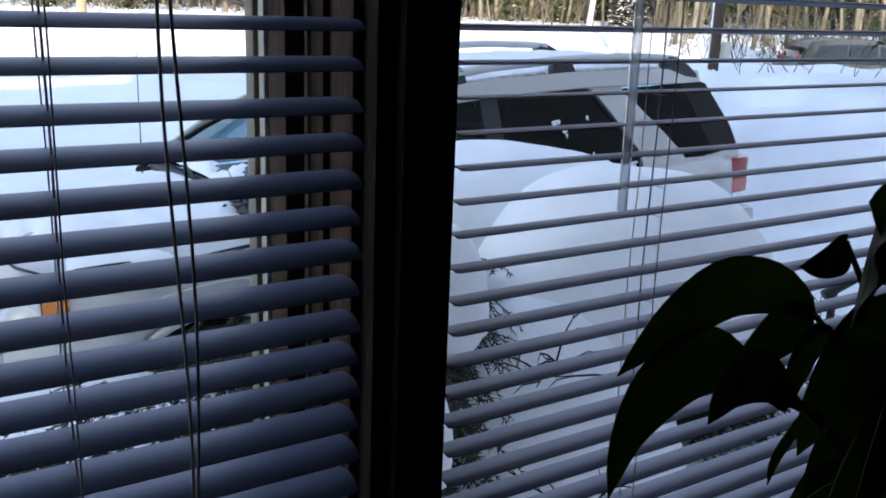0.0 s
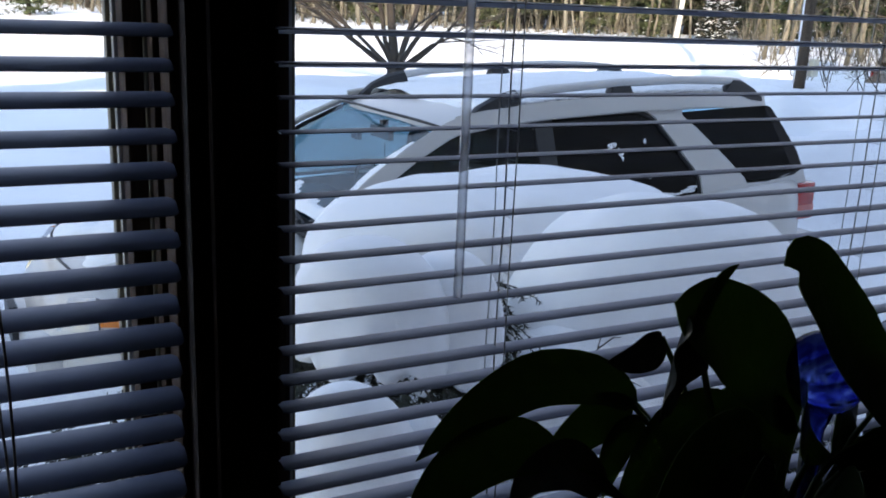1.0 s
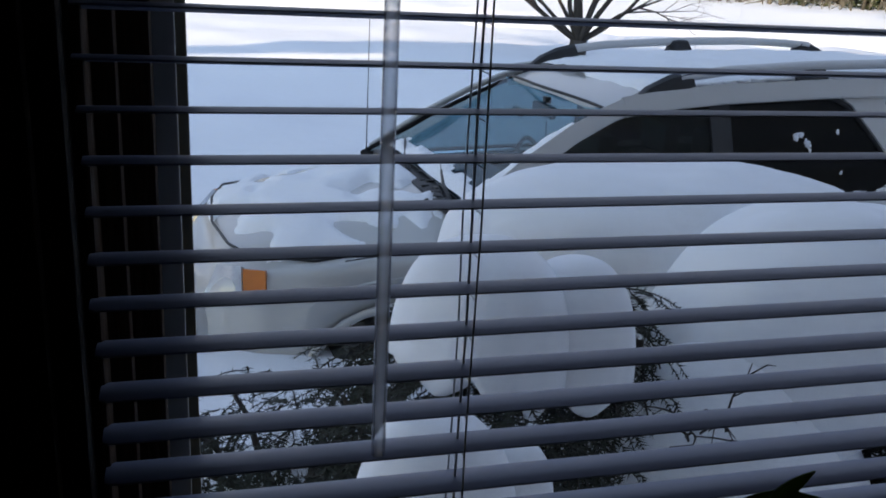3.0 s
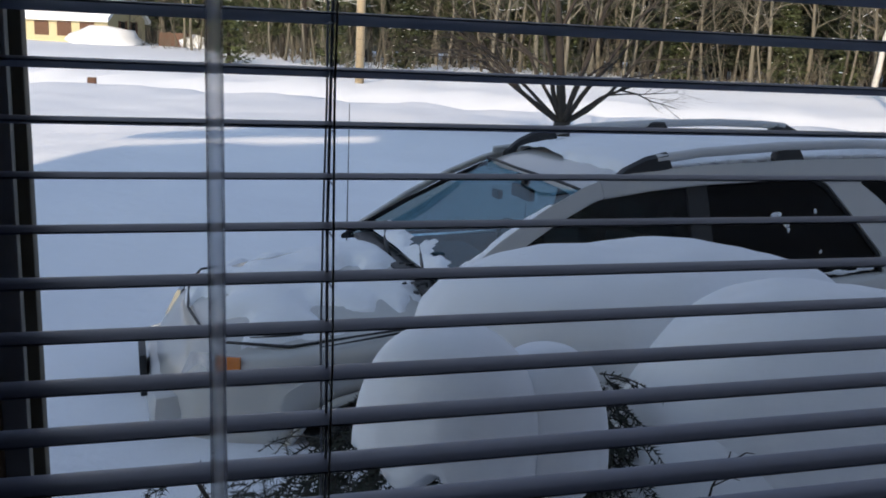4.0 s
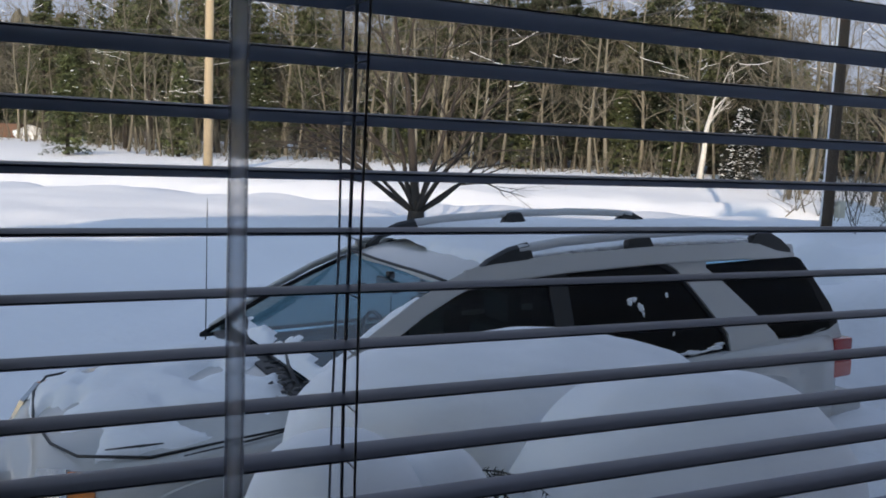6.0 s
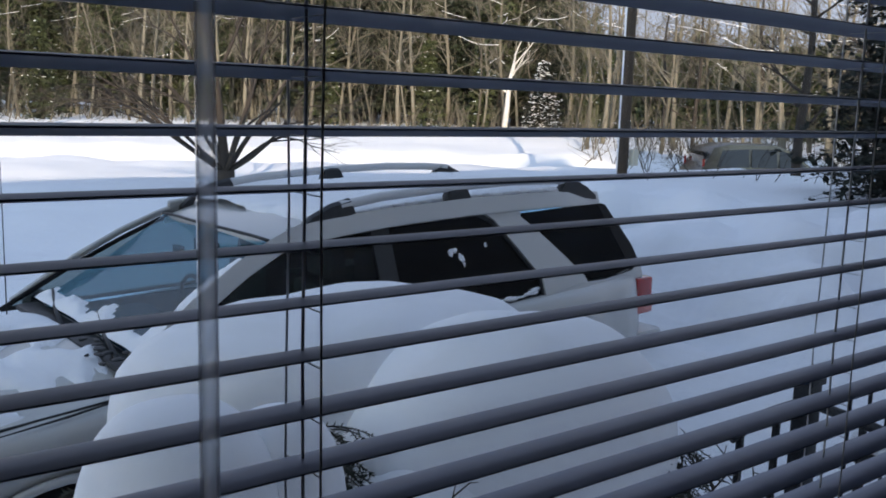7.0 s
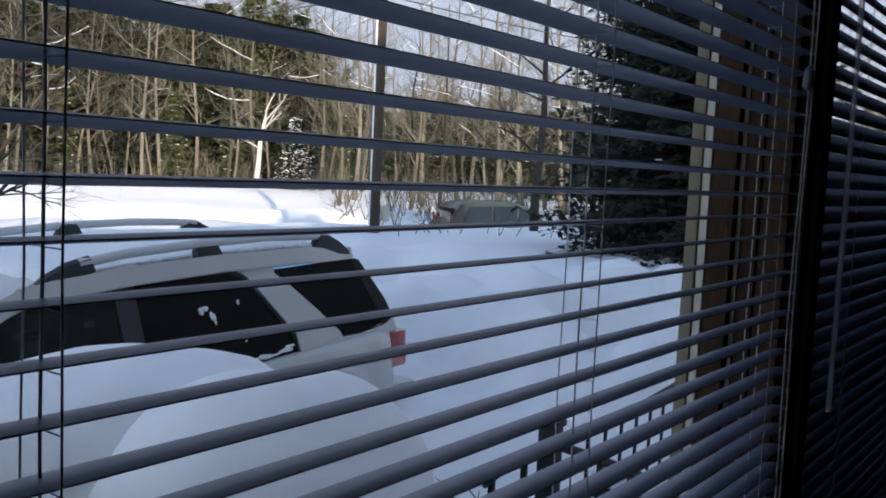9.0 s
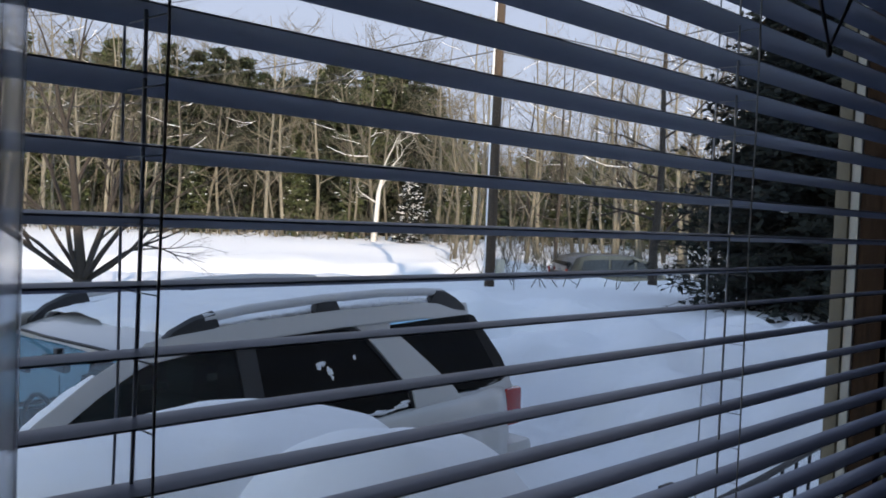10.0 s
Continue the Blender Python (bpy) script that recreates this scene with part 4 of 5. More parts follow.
            s.blob((u, sgn * 0.60, table([(r[0], r[2]) for r in ROOF], u) + 0.012), (0.06, 0.025, 0.014), random.Random(k), 5, 8, 0.5)
    ob = s.object("rail_snow", M_SNOW_ROOF)
    ob.matrix_world = CAR
    tagged(ob, "snow lodged along the roof rails", "snow", "snow lying on the parked car")
    return car


build_suv()

# ---- snow mounds and bushes below the window ----
def snow_cap(name, centre, radii, top, droop, seed, label, lobes=(), n=64, m=30, flat=2.0):
    """A thick cushion of snow: domed top, rounded rim, ragged underside. lobes: extra domes (x, y, radius, height)."""
    cx, cy = centre
    verts, faces = [], []
    for i in range(m + 1):
        f = i / m
        for k in range(n):
            a = 2 * math.pi * k / n
            wob = 1 + f * f * (0.07 * noise.noise((math.cos(a) * 1.3, math.sin(a) * 1.3, seed)) + 0.10 * f * f * noise.noise((math.cos(a) * 4, math.sin(a) * 4, seed + 5)))
            if f < 0.8:
                s = math.sin(f / 0.8 * math.pi / 2)
                z = top - droop * (1 - (1 - s ** flat) ** (1 / flat))
            else:
                q = (f - 0.8) / 0.2
                s = 1 - 0.6 * q * q - 0.05 * q
                z = top - droop - 0.10 * droop * math.sin(q * 2.2) + 0.02 * q
            x, y = radii[0] * s * wob * math.cos(a), radii[1] * s * wob * math.sin(a)
            rim = smoothstep(0.45, 0.8, f)
            z += rim * 0.10 * noise.noise((x * 5, y * 5, seed + 2)) - rim * 0.11 * abs(noise.noise((x * 10, y * 10, seed)))
            z += (0.030 * noise.noise((x * 2.5, y * 2.5, seed + 7)) + 0.014 * noise.noise((x * 7, y * 7, seed + 17))) * min(1, 1.3 - f)
            for lx, ly, lr, lh in lobes:
                d = math.hypot(x - lx, y - ly) / lr
                if f < 0.85:
                    z += lh * math.exp(-d * d * 1.6)
            verts.append((cx + x, cy + y, z))
    for i in range(m):
        for k in range(n):
            a, b = i * n + k, i * n + (k + 1) % n
            faces.append((a, a + n, b + n, b))
    faces.append(tuple(range(n)))
    faces.append(tuple(reversed(range(m * n, (m + 1) * n))))
    ob = mesh_object(name, verts, faces, M_SNOW_CLEAN, None, True, 0)
    return tagged(ob, label, "snow mound", "snow mounds on the bushes")


snow_cap("snow_mound", (0.665, 1.50), (0.228, 0.22), -0.605, 0.27, 2, "rounded cushion of snow on a yew bush", flat=2.3)
snow_cap("snow_mound", (0.885, 1.49), (0.160, 0.17), -0.655, 0.27, 12, "small cushion of snow beside a larger one", flat=2.3)
snow_cap("snow_mound", (1.70, 2.52), (0.88, 0.47), -0.680, 0.36, 23, "long snow mound on the bushes beside the car", flat=2.9)
snow_cap("snow_mound", (2.04, 1.95), (0.69, 0.47), -0.668, 0.56, 34, "big smooth dome of snow on a bush", flat=2.2)
snow_cap("snow_mound", (0.44, 1.06), (0.165, 0.15), -0.795, 0.26, 45, "small cushion of snow close to the house", flat=2.2)
snow_cap("snow_mound", (0.60, 1.08), (0.085, 0.09), -0.885, 0.14, 51, "low lump of snow close to the house", flat=2.2)


snow_cap("snow_mound", (1.56, 1.80), (0.58, 0.48), -0.98, 0.85, 61, "drifted snow sloping down below the dome", flat=1.7)


def yew(centre, radii, z_top, seed, label, count):
    """Evergreen bush: bowed stems with drooping, needled sprays."""
    rng = random.Random(seed)
    cx, cy = centre
    base = ground_z(cx, cy) - 0.05
    b = thing("yew_bush", (cx, cy, base), label, "bush", "bushes below the window")
    stems, fol = Soup(), Soup()
    for i in range(9):
        a = rng.random() * 6.28
        pts = [(0.04 * math.cos(a), 0.04 * math.sin(a), 0)]
        for j in range(1, 6):
            f = j / 5
            pts.append((math.cos(a) * radii[0] * f ** 1.3 * 0.9 + rng.gauss(0, 0.02), math.sin(a) * radii[1] * f ** 1.3 * 0.9 + rng.gauss(0, 0.02), (z_top - base) * f * 0.85))
        stems.tube(pts, [0.022 * (1 - 0.14 * j) for j in range(6)], 6)
    for i in range(count):
        a = rng.random() * 6.28
        f = math.sqrt(rng.uniform(0.05, 1.0))
        p = Vector((math.cos(a) * radii[0] * f, math.sin(a) * radii[1] * f, (z_top - base) * rng.uniform(0.18, 0.97)))
        d = Vector((math.cos(a + rng.gauss(0, 0.6)), math.sin(a + rng.gauss(0, 0.6)), rng.uniform(-0.9, 0.2))).normalized()
        L = rng.uniform(0.10, 0.26)
        pts = [p]
        for j in range(5):
            d = (d + Vector((0, 0, -0.16))).normalized()
            pts.append(pts[-1] + d * L / 5)
        stems.tube(pts, [0.003, 0.0026, 0.0022, 0.0018, 0.0014, 0.001], 3, False)
        for j in range(5):
            for q in range(4):
                s = pts[j].lerp(pts[j + 1], q / 4)
                dd = (pts[j + 1] - pts[j]).normalized()
                for sg in (-1, 1):
                    side = dd.cross(Vector((rng.gauss(0, 0.4), rng.gauss(0, 0.4), 1))).normalized() * sg
                    tip = s + side * rng.uniform(0.014, 0.026) + dd * 0.012
                    w = dd * 0.0035
                    fol.tri(s - w, s + w, tip)
    stems.object("stem", M_BARK_DARK, b, "thin brown stems")
    fol.object("foliage", M_YEW, b, "dark green needled sprays", False)
    return b


yew((0.68, 1.60), (0.36, 0.32), -0.86, 1, "dark green yew bush weighed down by snow", 850)
yew((1.20, 1.86), (0.06, 0.10), -0.86, 6, "dark green yew bush weighed down by snow", 260)
yew((0.50, 1.15), (0.24, 0.18), -1.05, 2, "low dark green yew bush close to the house", 150)
yew((2.38, 1.80), (0.34, 0.22), -1.14, 3, "dark green yew bush under a snow dome", 800)
yew((1.70, 2.6), (0.85, 0.5), -1.12, 4, "dark green yew bush under a long snow mound", 200)
yew((0.28, 2.15), (0.40, 0.34), -1.30, 5, "low dark green sprays poking out of snow", 430)


def twigs(centre, seed, label, n=7, size=0.22):
    """A few bare twigs sticking out of the snow."""
    rng = random.Random(seed)
    s = Soup()
    x, y, z = centre
    for i in range(n):
        p = Vector((x + rng.gauss(0, 0.08), y + rng.gauss(0, 0.08), z - 0.05))
        d = Vector((rng.gauss(0, 0.6), rng.gauss(0, 0.5), 0.9)).normalized()
        pts, rad = [p], [0.004]
        for j in range(6):
            d = (d + Vector((rng.gauss(0, 0.25), rng.gauss(0, 0.25), -0.12))).normalized()
            pts.append(pts[-1] + d * size / 6)
            rad.append(0.004 - 0.0005 * j)
            if j in (2, 4):
                e = (d + Vector((rng.gauss(0, 0.7), rng.gauss(0, 0.7), 0))).normalized()
                s.tube([pts[-1], pts[-1] + e * size * 0.3, pts[-1] + e * size * 0.45 + Vector((0, 0, -0.02))], [0.0025, 0.002, 0.001], 4)
        s.tube(pts, rad, 5)
    ob = s.object("twigs", M_BARK_DARK)
    return tagged(ob, label, "twigs", "bare twigs in the snow")


twigs((1.34, 1.60, -1.15), 3, "bare brown twigs poking from the snow", 9)
twigs((2.55, 1.55, -1.25), 5, "bare brown twigs poking from the snow", 8)
twigs((2.68, 1.9, -1.15), 9, "bare brown twigs beside the snow dome", 5, 0.15)
twigs((1.25, 1.2, -1.45), 10, "bare brown twigs poking from the snow", 8)


# ---- railing by the steps ----
def railing():
    """Dark metal stair railing, nearly buried."""
    r = thing("stair_railing", (3.3, 1.5, -1.9), "dark metal stair railing sticking out of snow", "railing")
    post = part("newel_post", box(-0.05, 0.03, 0.05, 0.13, -0.1, 0.87, 0.008), M_RAILING, r, "square dark post")
    part("cap", box(-0.06, 0.04, 0.04, 0.14, 0.872, 0.90, 0.006), M_RAILING, post)
    s = Soup()
    s.tube([(-0.32, 0.22, 0.66), (-0.16, 0.15, 0.76), (-0.02, 0.09, 0.80), (0.04, -0.12, 0.76), (0.05, -0.36, 0.72)], [0.022] * 5, 8)
    s.object("hand_rail", M_RAILING, r, "dark hand rail", sharp=60)
    s = Soup()
    s.tube([(0.16, 0.03, 0.80), (0.7, 0.07, 0.80), (1.44, 0.12, 0.82), (2.4, 0.20, 0.82)], [0.016] * 4, 8)
    s.object("hand_rail", M_RAILING, r, "dark hand rail", sharp=60)
    for x, y, z in ((-0.28, 0.2, 0.68), (-0.13, 0.14, 0.76), (0.05, -0.12, 0.75), (0.05, -0.26, 0.72)):
        part("baluster", box(x - 0.012, x + 0.012, y - 0.012, y + 0.012, -0.1, z, 0.003), M_RAILING, r)
    for k in range(10):
        x = 0.28 + 0.20 * k
        part("baluster", box(x - 0.007, x + 0.007, 0.04 + 0.075 * x - 0.007, 0.04 + 0.075 * x + 0.007, -0.1, 0.80, 0.002), M_RAILING, r)
    part("stair_tread", box(0.02, 0.30, -0.42, -0.02, 0.60, 0.64, 0.006), M_RAILING, r, "dark step edge")
    snow = Soup()
    snow.blob((0.16, -0.2, 0.665), (0.13, 0.17, 0.045), random.Random(2), 8, 12, 0.3)
    o = snow.object("snow_patch", M_SNOW_CLEAN)
    o.location = (3.3, 1.5, -1.9)
    tagged(o, "small pad of snow on the step", "snow")


railing()


# ---- trees ----
def branch(s, p, d, length, r, depth, rng, spread=0.6, up=0.15, sides=5, snow=None, kids=3, segs=5):
    """A tapered limb with its twigs, added to s."""
    pts, rad = [Vector(p)], [r]
    for j in range(segs):
        d = (d + Vector((rng.gauss(0, 0.13), rng.gauss(0, 0.13), rng.gauss(0, 0.10) + up * 0.25))).normalized()
        pts.append(pts[-1] + d * length / segs)
        rad.append(r * (1 - 0.75 * (j + 1) / segs))
    s.tube(pts, rad, sides, False)
    if snow is not None and depth >= 1 and abs(d.z) < 0.6 and rng.random() < 0.08:
        snow.tube([q + Vector((0, 0, r_ * 0.9)) for q, r_ in zip(pts, rad)], [r_ * 0.7 + 0.008 for r_ in rad], 4, False)
    if depth <= 0:
        return
    for k in range(kids):
        f = rng.uniform(0.3, 0.98)
        i = min(segs - 1, int(f * segs))
        q = pts[i].lerp(pts[i + 1], f * segs - i)
        ax = Vector((rng.gauss(0, 1), rng.gauss(0, 1), rng.gauss(0, 0.5)))
        e = (d + (ax - d * ax.dot(d)).normalized() * spread * rng.uniform(0.8, 1.5)).normalized()
        branch(s, q, e, length * rng.uniform(0.45, 0.68), rad[i] * 0.62, depth - 1, rng, spread, up, max(3, sides - 1), snow, kids, max(3, segs - 1))


def yard_tree():
    """Small bare tree with several stems behind the parked car."""
    rng = random.Random(11)
    x, y = 5.75, 12.8
    t = thing("bare_tree", (x, y, ground_z(x, y) - 0.1), "small leafless tree with dark spreading limbs", "tree")
    s = Soup()
    s.tube([(0, 0, 0), (0.02, 0, 0.15), (0.03, 0.0, 0.32)], [0.17, 0.14, 0.13], 9)
    s.object("trunk", M_BARK_DARK, t, "short dark trunk")
    c = Soup()
    for a, lean, L, r in ((0.2, 0.06, 3.3, 0.080), (2.6, 1.10, 2.3, 0.046), (2.9, 0.75, 2.4, 0.046), (-0.5, 1.10, 2.2, 0.044), (-0.3, 0.70, 2.5, 0.046), (0.4, 0.38, 2.7, 0.048), (3.1, 0.40, 2.6, 0.044), (1.6, 0.6, 1.9, 0.042), (4.6, 0.7, 1.9, 0.042), (-0.1, 0.92, 2.0, 0.036), (2.75, 0.92, 2.1, 0.036)):
        d = Vector((math.sin(lean) * math.cos(a), math.sin(lean) * math.sin(a), math.cos(lean)))
        branch(c, (0.03, 0, 0.28), d, L, r, 3, rng, 0.55, 0.05, 6, None, 4)
    c.object("crown", M_BARK_DARK, t, "bare dark branches")


yard_tree()


def deciduous(seed, h, r, lean=0.0, mat=None, kids=4, depth=2, first=0.20):
    """Leafless forest tree with a trunk and a crown of limbs; returns it standing at the origin."""
    rng = random.Random(seed)
    t = thing("forest_tree", (0, 0, 0), "tall leafless tree with sunlit bark at the wood's edge", "tree", "trees at the edge of the wood")
    s, c, sn = Soup(), Soup(), Soup()
    pts, rad = [], []
    ph = rng.random() * 6
    for j in range(9):
        f = j / 8
        pts.append(Vector((lean * h * f * f + 0.28 * math.sin(f * 5 + ph), 0.22 * math.cos(f * 4 + ph), h * f)))
        rad.append(r * (1 - 0.86 * f) + (0.05 * r if j == 0 else 0))
    s.tube(pts, rad, 7)
    for k in range(20):
        f = first + (0.97 - first) * (k + rng.random()) / 20
        i = min(7, int(f * 8))
        p = pts[i].lerp(pts[i + 1], f * 8 - i)
        a = rng.random() * 6.28
        el = rng.uniform(0.1, 0.9)
        d = Vector((math.cos(a) * math.cos(el), math.sin(a) * math.cos(el), math.sin(el)))
        branch(c, p, d, h * rng.uniform(0.14, 0.34) * (1.15 - f * 0.5), rad[i] * 0.45, depth, rng, 0.6, 0.35, 4, sn, 3, 4)
    s.object("trunk", mat or M_BARK, t)
    c.object("crown", mat or M_BARK, t, "bare branches")
    if sn.v:
        sn.object("branch_snow", M_SNOW_CLEAN, t, "snow along the limbs")
    return t


def conifer(name, seed, h, r, mat, label, group, low=0.12, tiers=22, per=11, snow=0.0, clump=0.5, taper=0.75):
    """Evergreen: trunk with whorls of drooping boughs that carry many needle sprays."""
    rng = random.Random(seed)
    t = thing(name, (0, 0, 0), label, "tree", group)
    s, c, sn = Soup(), Soup(), Soup()
    s.tube([(0, 0, 0), (0.02, 0, h * 0.5), (0, 0.02, h)], [0.018 * h + 0.03, 0.011 * h, 0.01], 7)
    for i in range(tiers):
        f = low + (1 - low) * (i + rng.random() * 0.6) / tiers
        R = r * (1 - f) ** taper * rng.uniform(0.7, 1.1) + 0.12
        for k in range(per):
            a = rng.random() * 6.28
            L = R * rng.uniform(0.6, 1.05)
            p = Vector((0, 0, h * f))
            d = Vector((math.cos(a), math.sin(a), rng.uniform(-0.15, 0.25)))
            q = p + d * L + Vector((0, 0, -0.12 * L))
            s.tube([p, p + d * L * 0.5, q], [0.018, 0.012, 0.004], 3, False)
            for j in range(9):
                g = 0.2 + 0.8 * j / 8
                b0 = p.lerp(q, g) + Vector((rng.gauss(0, 0.06), rng.gauss(0, 0.06), rng.gauss(0, 0.05)))
                b = b0
                w = clump * rng.uniform(0.35, 0.8) * (0.4 + 0.6 * (1 - abs(g - 0.6)))
                for _ in range(4):
                    e = Vector((rng.gauss(0, 1), rng.gauss(0, 1), rng.gauss(0, 0.35))).normalized() * w
                    n2 = Vector((rng.gauss(0, 1), rng.gauss(0, 1), rng.gauss(0, 0.5))).normalized() * w * 0.28
                    b = b0 + Vector((rng.gauss(0, 0.3), rng.gauss(0, 0.3), rng.gauss(0, 0.22))) * w
                    c.quad(b - e * 0.5, b + n2, b + e * 0.6 + Vector((0, 0, -0.1 * w)), b - n2)
                if snow and rng.random() < snow:
                    sn.blob(b + Vector((0, 0, 0.04)), (w * 0.60, w * 0.42, 0.014 + 0.03 * w), rng, 4, 7, 0.9)
    s.object("trunk", M_BARK_DARK, t)
    c.object("crown", mat, t, "needled boughs", False)
    if sn.v:
        sn.object("bough_snow", M_SNOW_CLEAN, t, "snow on the boughs")
    return t


def polar(az, r):
    return r * math.sin(radians(az)), r * math.cos(radians(az))


def plant_woods():
    rng = random.Random(77)
    kinds = [deciduous(101, 9.5, 0.09), deciduous(102, 11.0, 0.12, 0.03, M_BARK_PALE), deciduous(103, 8.5, 0.075, -0.08, M_BARK_PALE), deciduous(104, 10.5, 0.10, 0.05),
             deciduous(105, 7.0, 0.06, 0.12), deciduous(106, 11.5, 0.11, -0.04, M_BARK_PALE), deciduous(107, 9.0, 0.085, -0.12, None, 4, 2, 0.15), deciduous(108, 6.0, 0.05, 0.2, None, 4, 2, 0.1)]
    pines = [conifer("pine_tree", 201, 11.5, 2.3, M_NEEDLE, "olive-green pine standing among bare trees", "pines in the wood", 0.26, 22, 13, 0.006, 0.42, 0.42),
             conifer("pine_tree", 202, 9.5, 2.0, M_NEEDLE, "olive-green pine standing among bare trees", "pines in the wood", 0.18, 20, 13, 0.006, 0.42, 0.42),
             conifer("pine_tree", 203, 5.0, 1.3, M_NEEDLE, "small olive-green pine at the wood's edge", "pines in the wood", 0.08, 16, 12, 0.03, 0.34)]
    hemlock = conifer("hemlock_tree", 205, 10.5, 2.4, M_HEMLOCK, "dark green hemlock standing among bare trees", "hemlocks in the wood", 0.10, 24, 14, 0.004, 0.42, 0.5)
    used = set()
    def place(tpl, az, r, sc):
        x, y = polar(az, r)
        m = Matrix.Translation((x, y, ground_z(x, y) - 0.15)) @ Matrix.Rotation(rng.random() * 6.28, 4, "Z")
        if tpl.name not in used:
            used.add(tpl.name)
            tpl.matrix_world = m
            return tpl
        o = copy_thing(tpl, m)
        return o
    for i in range(190):
        az = -14 + 92 * (i + rng.random()) / 190
        front = 47 if az > 8 else 47 + (8 - az) * 3.6
        if az > 46:
            front = 38 - (az - 46) * 0.1
        r = front + rng.random() ** 1.3 * 16
        place(rng.choice(kinds), az, r, 1)
    for i in range(84):
        az = -14 + 92 * (i + rng.random()) / 84
        front = 54 if az > 8 else 54 + (8 - az) * 3.4
        place(rng.choice(pines[:2]) if rng.random() < 0.8 and az < 45 else pines[2], az, front + rng.random() * 16, 1)
    for i in range(30):
        place(hemlock, 25 + 20 * (i + rng.random()) / 30, 51 + rng.random() * 14, 1)
    for i in range(14):
        az = 2 + 72 * (i + rng.random()) / 14
        place(pines[2], az, 47 + rng.random() * 5, 1)


plant_woods()


def back_woods():
    """The depth of the wood behind its edge: trunks, limbs and dark boughs, too many to count."""
    rng = random.Random(5)
    s, c, u = Soup(), Soup(), Soup()
    for i in range(1150):
        az = -20 + 104 * rng.random()
        front = 60 if az > 8 else 60 + (8 - az) * 3.2
        r = front + rng.random() * 34
        x, y = polar(az, r)
        z = ground_z(x, y) - 0.2
        h = rng.uniform(7.5, 12.5) if i % 3 else rng.uniform(11, 14.5)
        h *= 1 - 0.45 * smoothstep(43, 49, az)
        s.tube([(x, y, z), (x + rng.gauss(0, 0.45), y, z + h * 0.5), (x + rng.gauss(0, 1.0), y, z + h)], [rng.uniform(0.04, 0.10), 0.05, 0.015], 5, False)
        for k in range(16):
            f = rng.uniform(0.30, 0.99)
            a = rng.random() * 6.28
            d = Vector((math.cos(a), math.sin(a), rng.uniform(0.2, 1.2))).normalized()
            L = h * rng.uniform(0.1, 0.24)
            p = Vector((x, y, z + h * f))
            q = p + d * L
            s.tube([p, p.lerp(q, 0.5) + Vector((0, 0, -0.1)), q], [0.035, 0.025, 0.008], 3, False)
            for _ in range(4):
                g = p.lerp(q, rng.uniform(0.3, 1))
                e = (d + Vector((rng.gauss(0, 0.7), rng.gauss(0, 0.7), rng.gauss(0, 0.4)))).normalized()
                s.tube([g, g + e * L * 0.5], [0.016, 0.005], 3, False)
        if rng.random() < (0.62 if az < 14 else 0.85) and i % 3:
            for k in range(260):
                f = rng.uniform(0.15, 1)
                w = rng.uniform(0.22, 0.55)
                R = 2.1 * (1.05 - f)
                b = Vector((x + rng.gauss(0, R * 0.6), y + rng.gauss(0, R * 0.6), z + h * f))
                e = Vector((rng.gauss(0, 1), rng.gauss(0, 1), rng.gauss(0, 0.4))).normalized() * w
                n2 = Vector((rng.gauss(0, 1), rng.gauss(0, 1), rng.gauss(0, 0.6))).normalized() * w * 0.35
                c.quad(b - e * 0.5, b + n2, b + e * 0.6, b - n2)
    for i in range(750):
        az = -14 + 92 * rng.random()
        front = 44.5 if az > 8 else 45 + (8 - az) * 3.6
        if az > 46:
            front = 33
        r = front + rng.random() * 12
        x, y = polar(az, r)
        z = ground_z(x, y) - 0.1
        h = rng.uniform(0.5, 2.6)
        p = Vector((x, y, z))
        for k in range(2):
            q = p + Vector((rng.gauss(0, 0.55), rng.gauss(0, 0.55), h * rng.uniform(0.7, 1)))
            u.tube([p, p.lerp(q, 0.5), q], [0.022, 0.016, 0.005], 3, False)
            for _ in range(3):
                g = p.lerp(q, rng.uniform(0.4, 0.95))
                u.tube([g, g + Vector((rng.gauss(0, 0.35), rng.gauss(0, 0.35), rng.uniform(0, 0.5)))], [0.01, 0.003], 3, False)
    o = s.object("woodland_trunks", M_BARK)
    tagged(o, "deep leafless wood behind the road", "woods", kind="stuff")
    o = c.object("woodland_evergreens", M_NEEDLE, None, "", False)
    tagged(o, "olive evergreen boughs deep in the wood", "woods", kind="stuff")
    o = u.object("undergrowth", M_BARK)
    tagged(o, "thin bare saplings along the wood's edge", "undergrowth", kind="stuff")


back_woods()


def wooded_rise():
    """Far wooded slope that closes the view behind the trees."""
    verts, faces = [], []
    n, rows = 1000, 5
    for i in range(n + 1):
        az = -40 + 130 * i / n
        for j in range(rows + 1):
            f = j / rows
            h = 12.6 + 2.0 * noise.noise((az * 0.35, 1, 0)) + 1.6 * noise.noise((az * 1.7, 5, 0)) + 1.0 * noise.noise((az * 6, 9, 0)) + 0.7 * noise.noise((az * 21, 4, 0))
            x, y = polar(az, 108 + 14 * f)
            h *= 1 - 0.5 * smoothstep(43, 49, az)
            verts.append((x, y, -2 + (h + 2) * f))
    for i in range(n):
        for j in range(rows):
            a = i * (rows + 1) + j
            faces.append((a, a + rows + 1, a + rows + 2, a + 1))
    o = mesh_object("backdrop", verts, faces, M_FAR, None, True, 0)
    tagged(o, "distant brown and olive wooded slope", "woods", kind="structure")


wooded_rise()


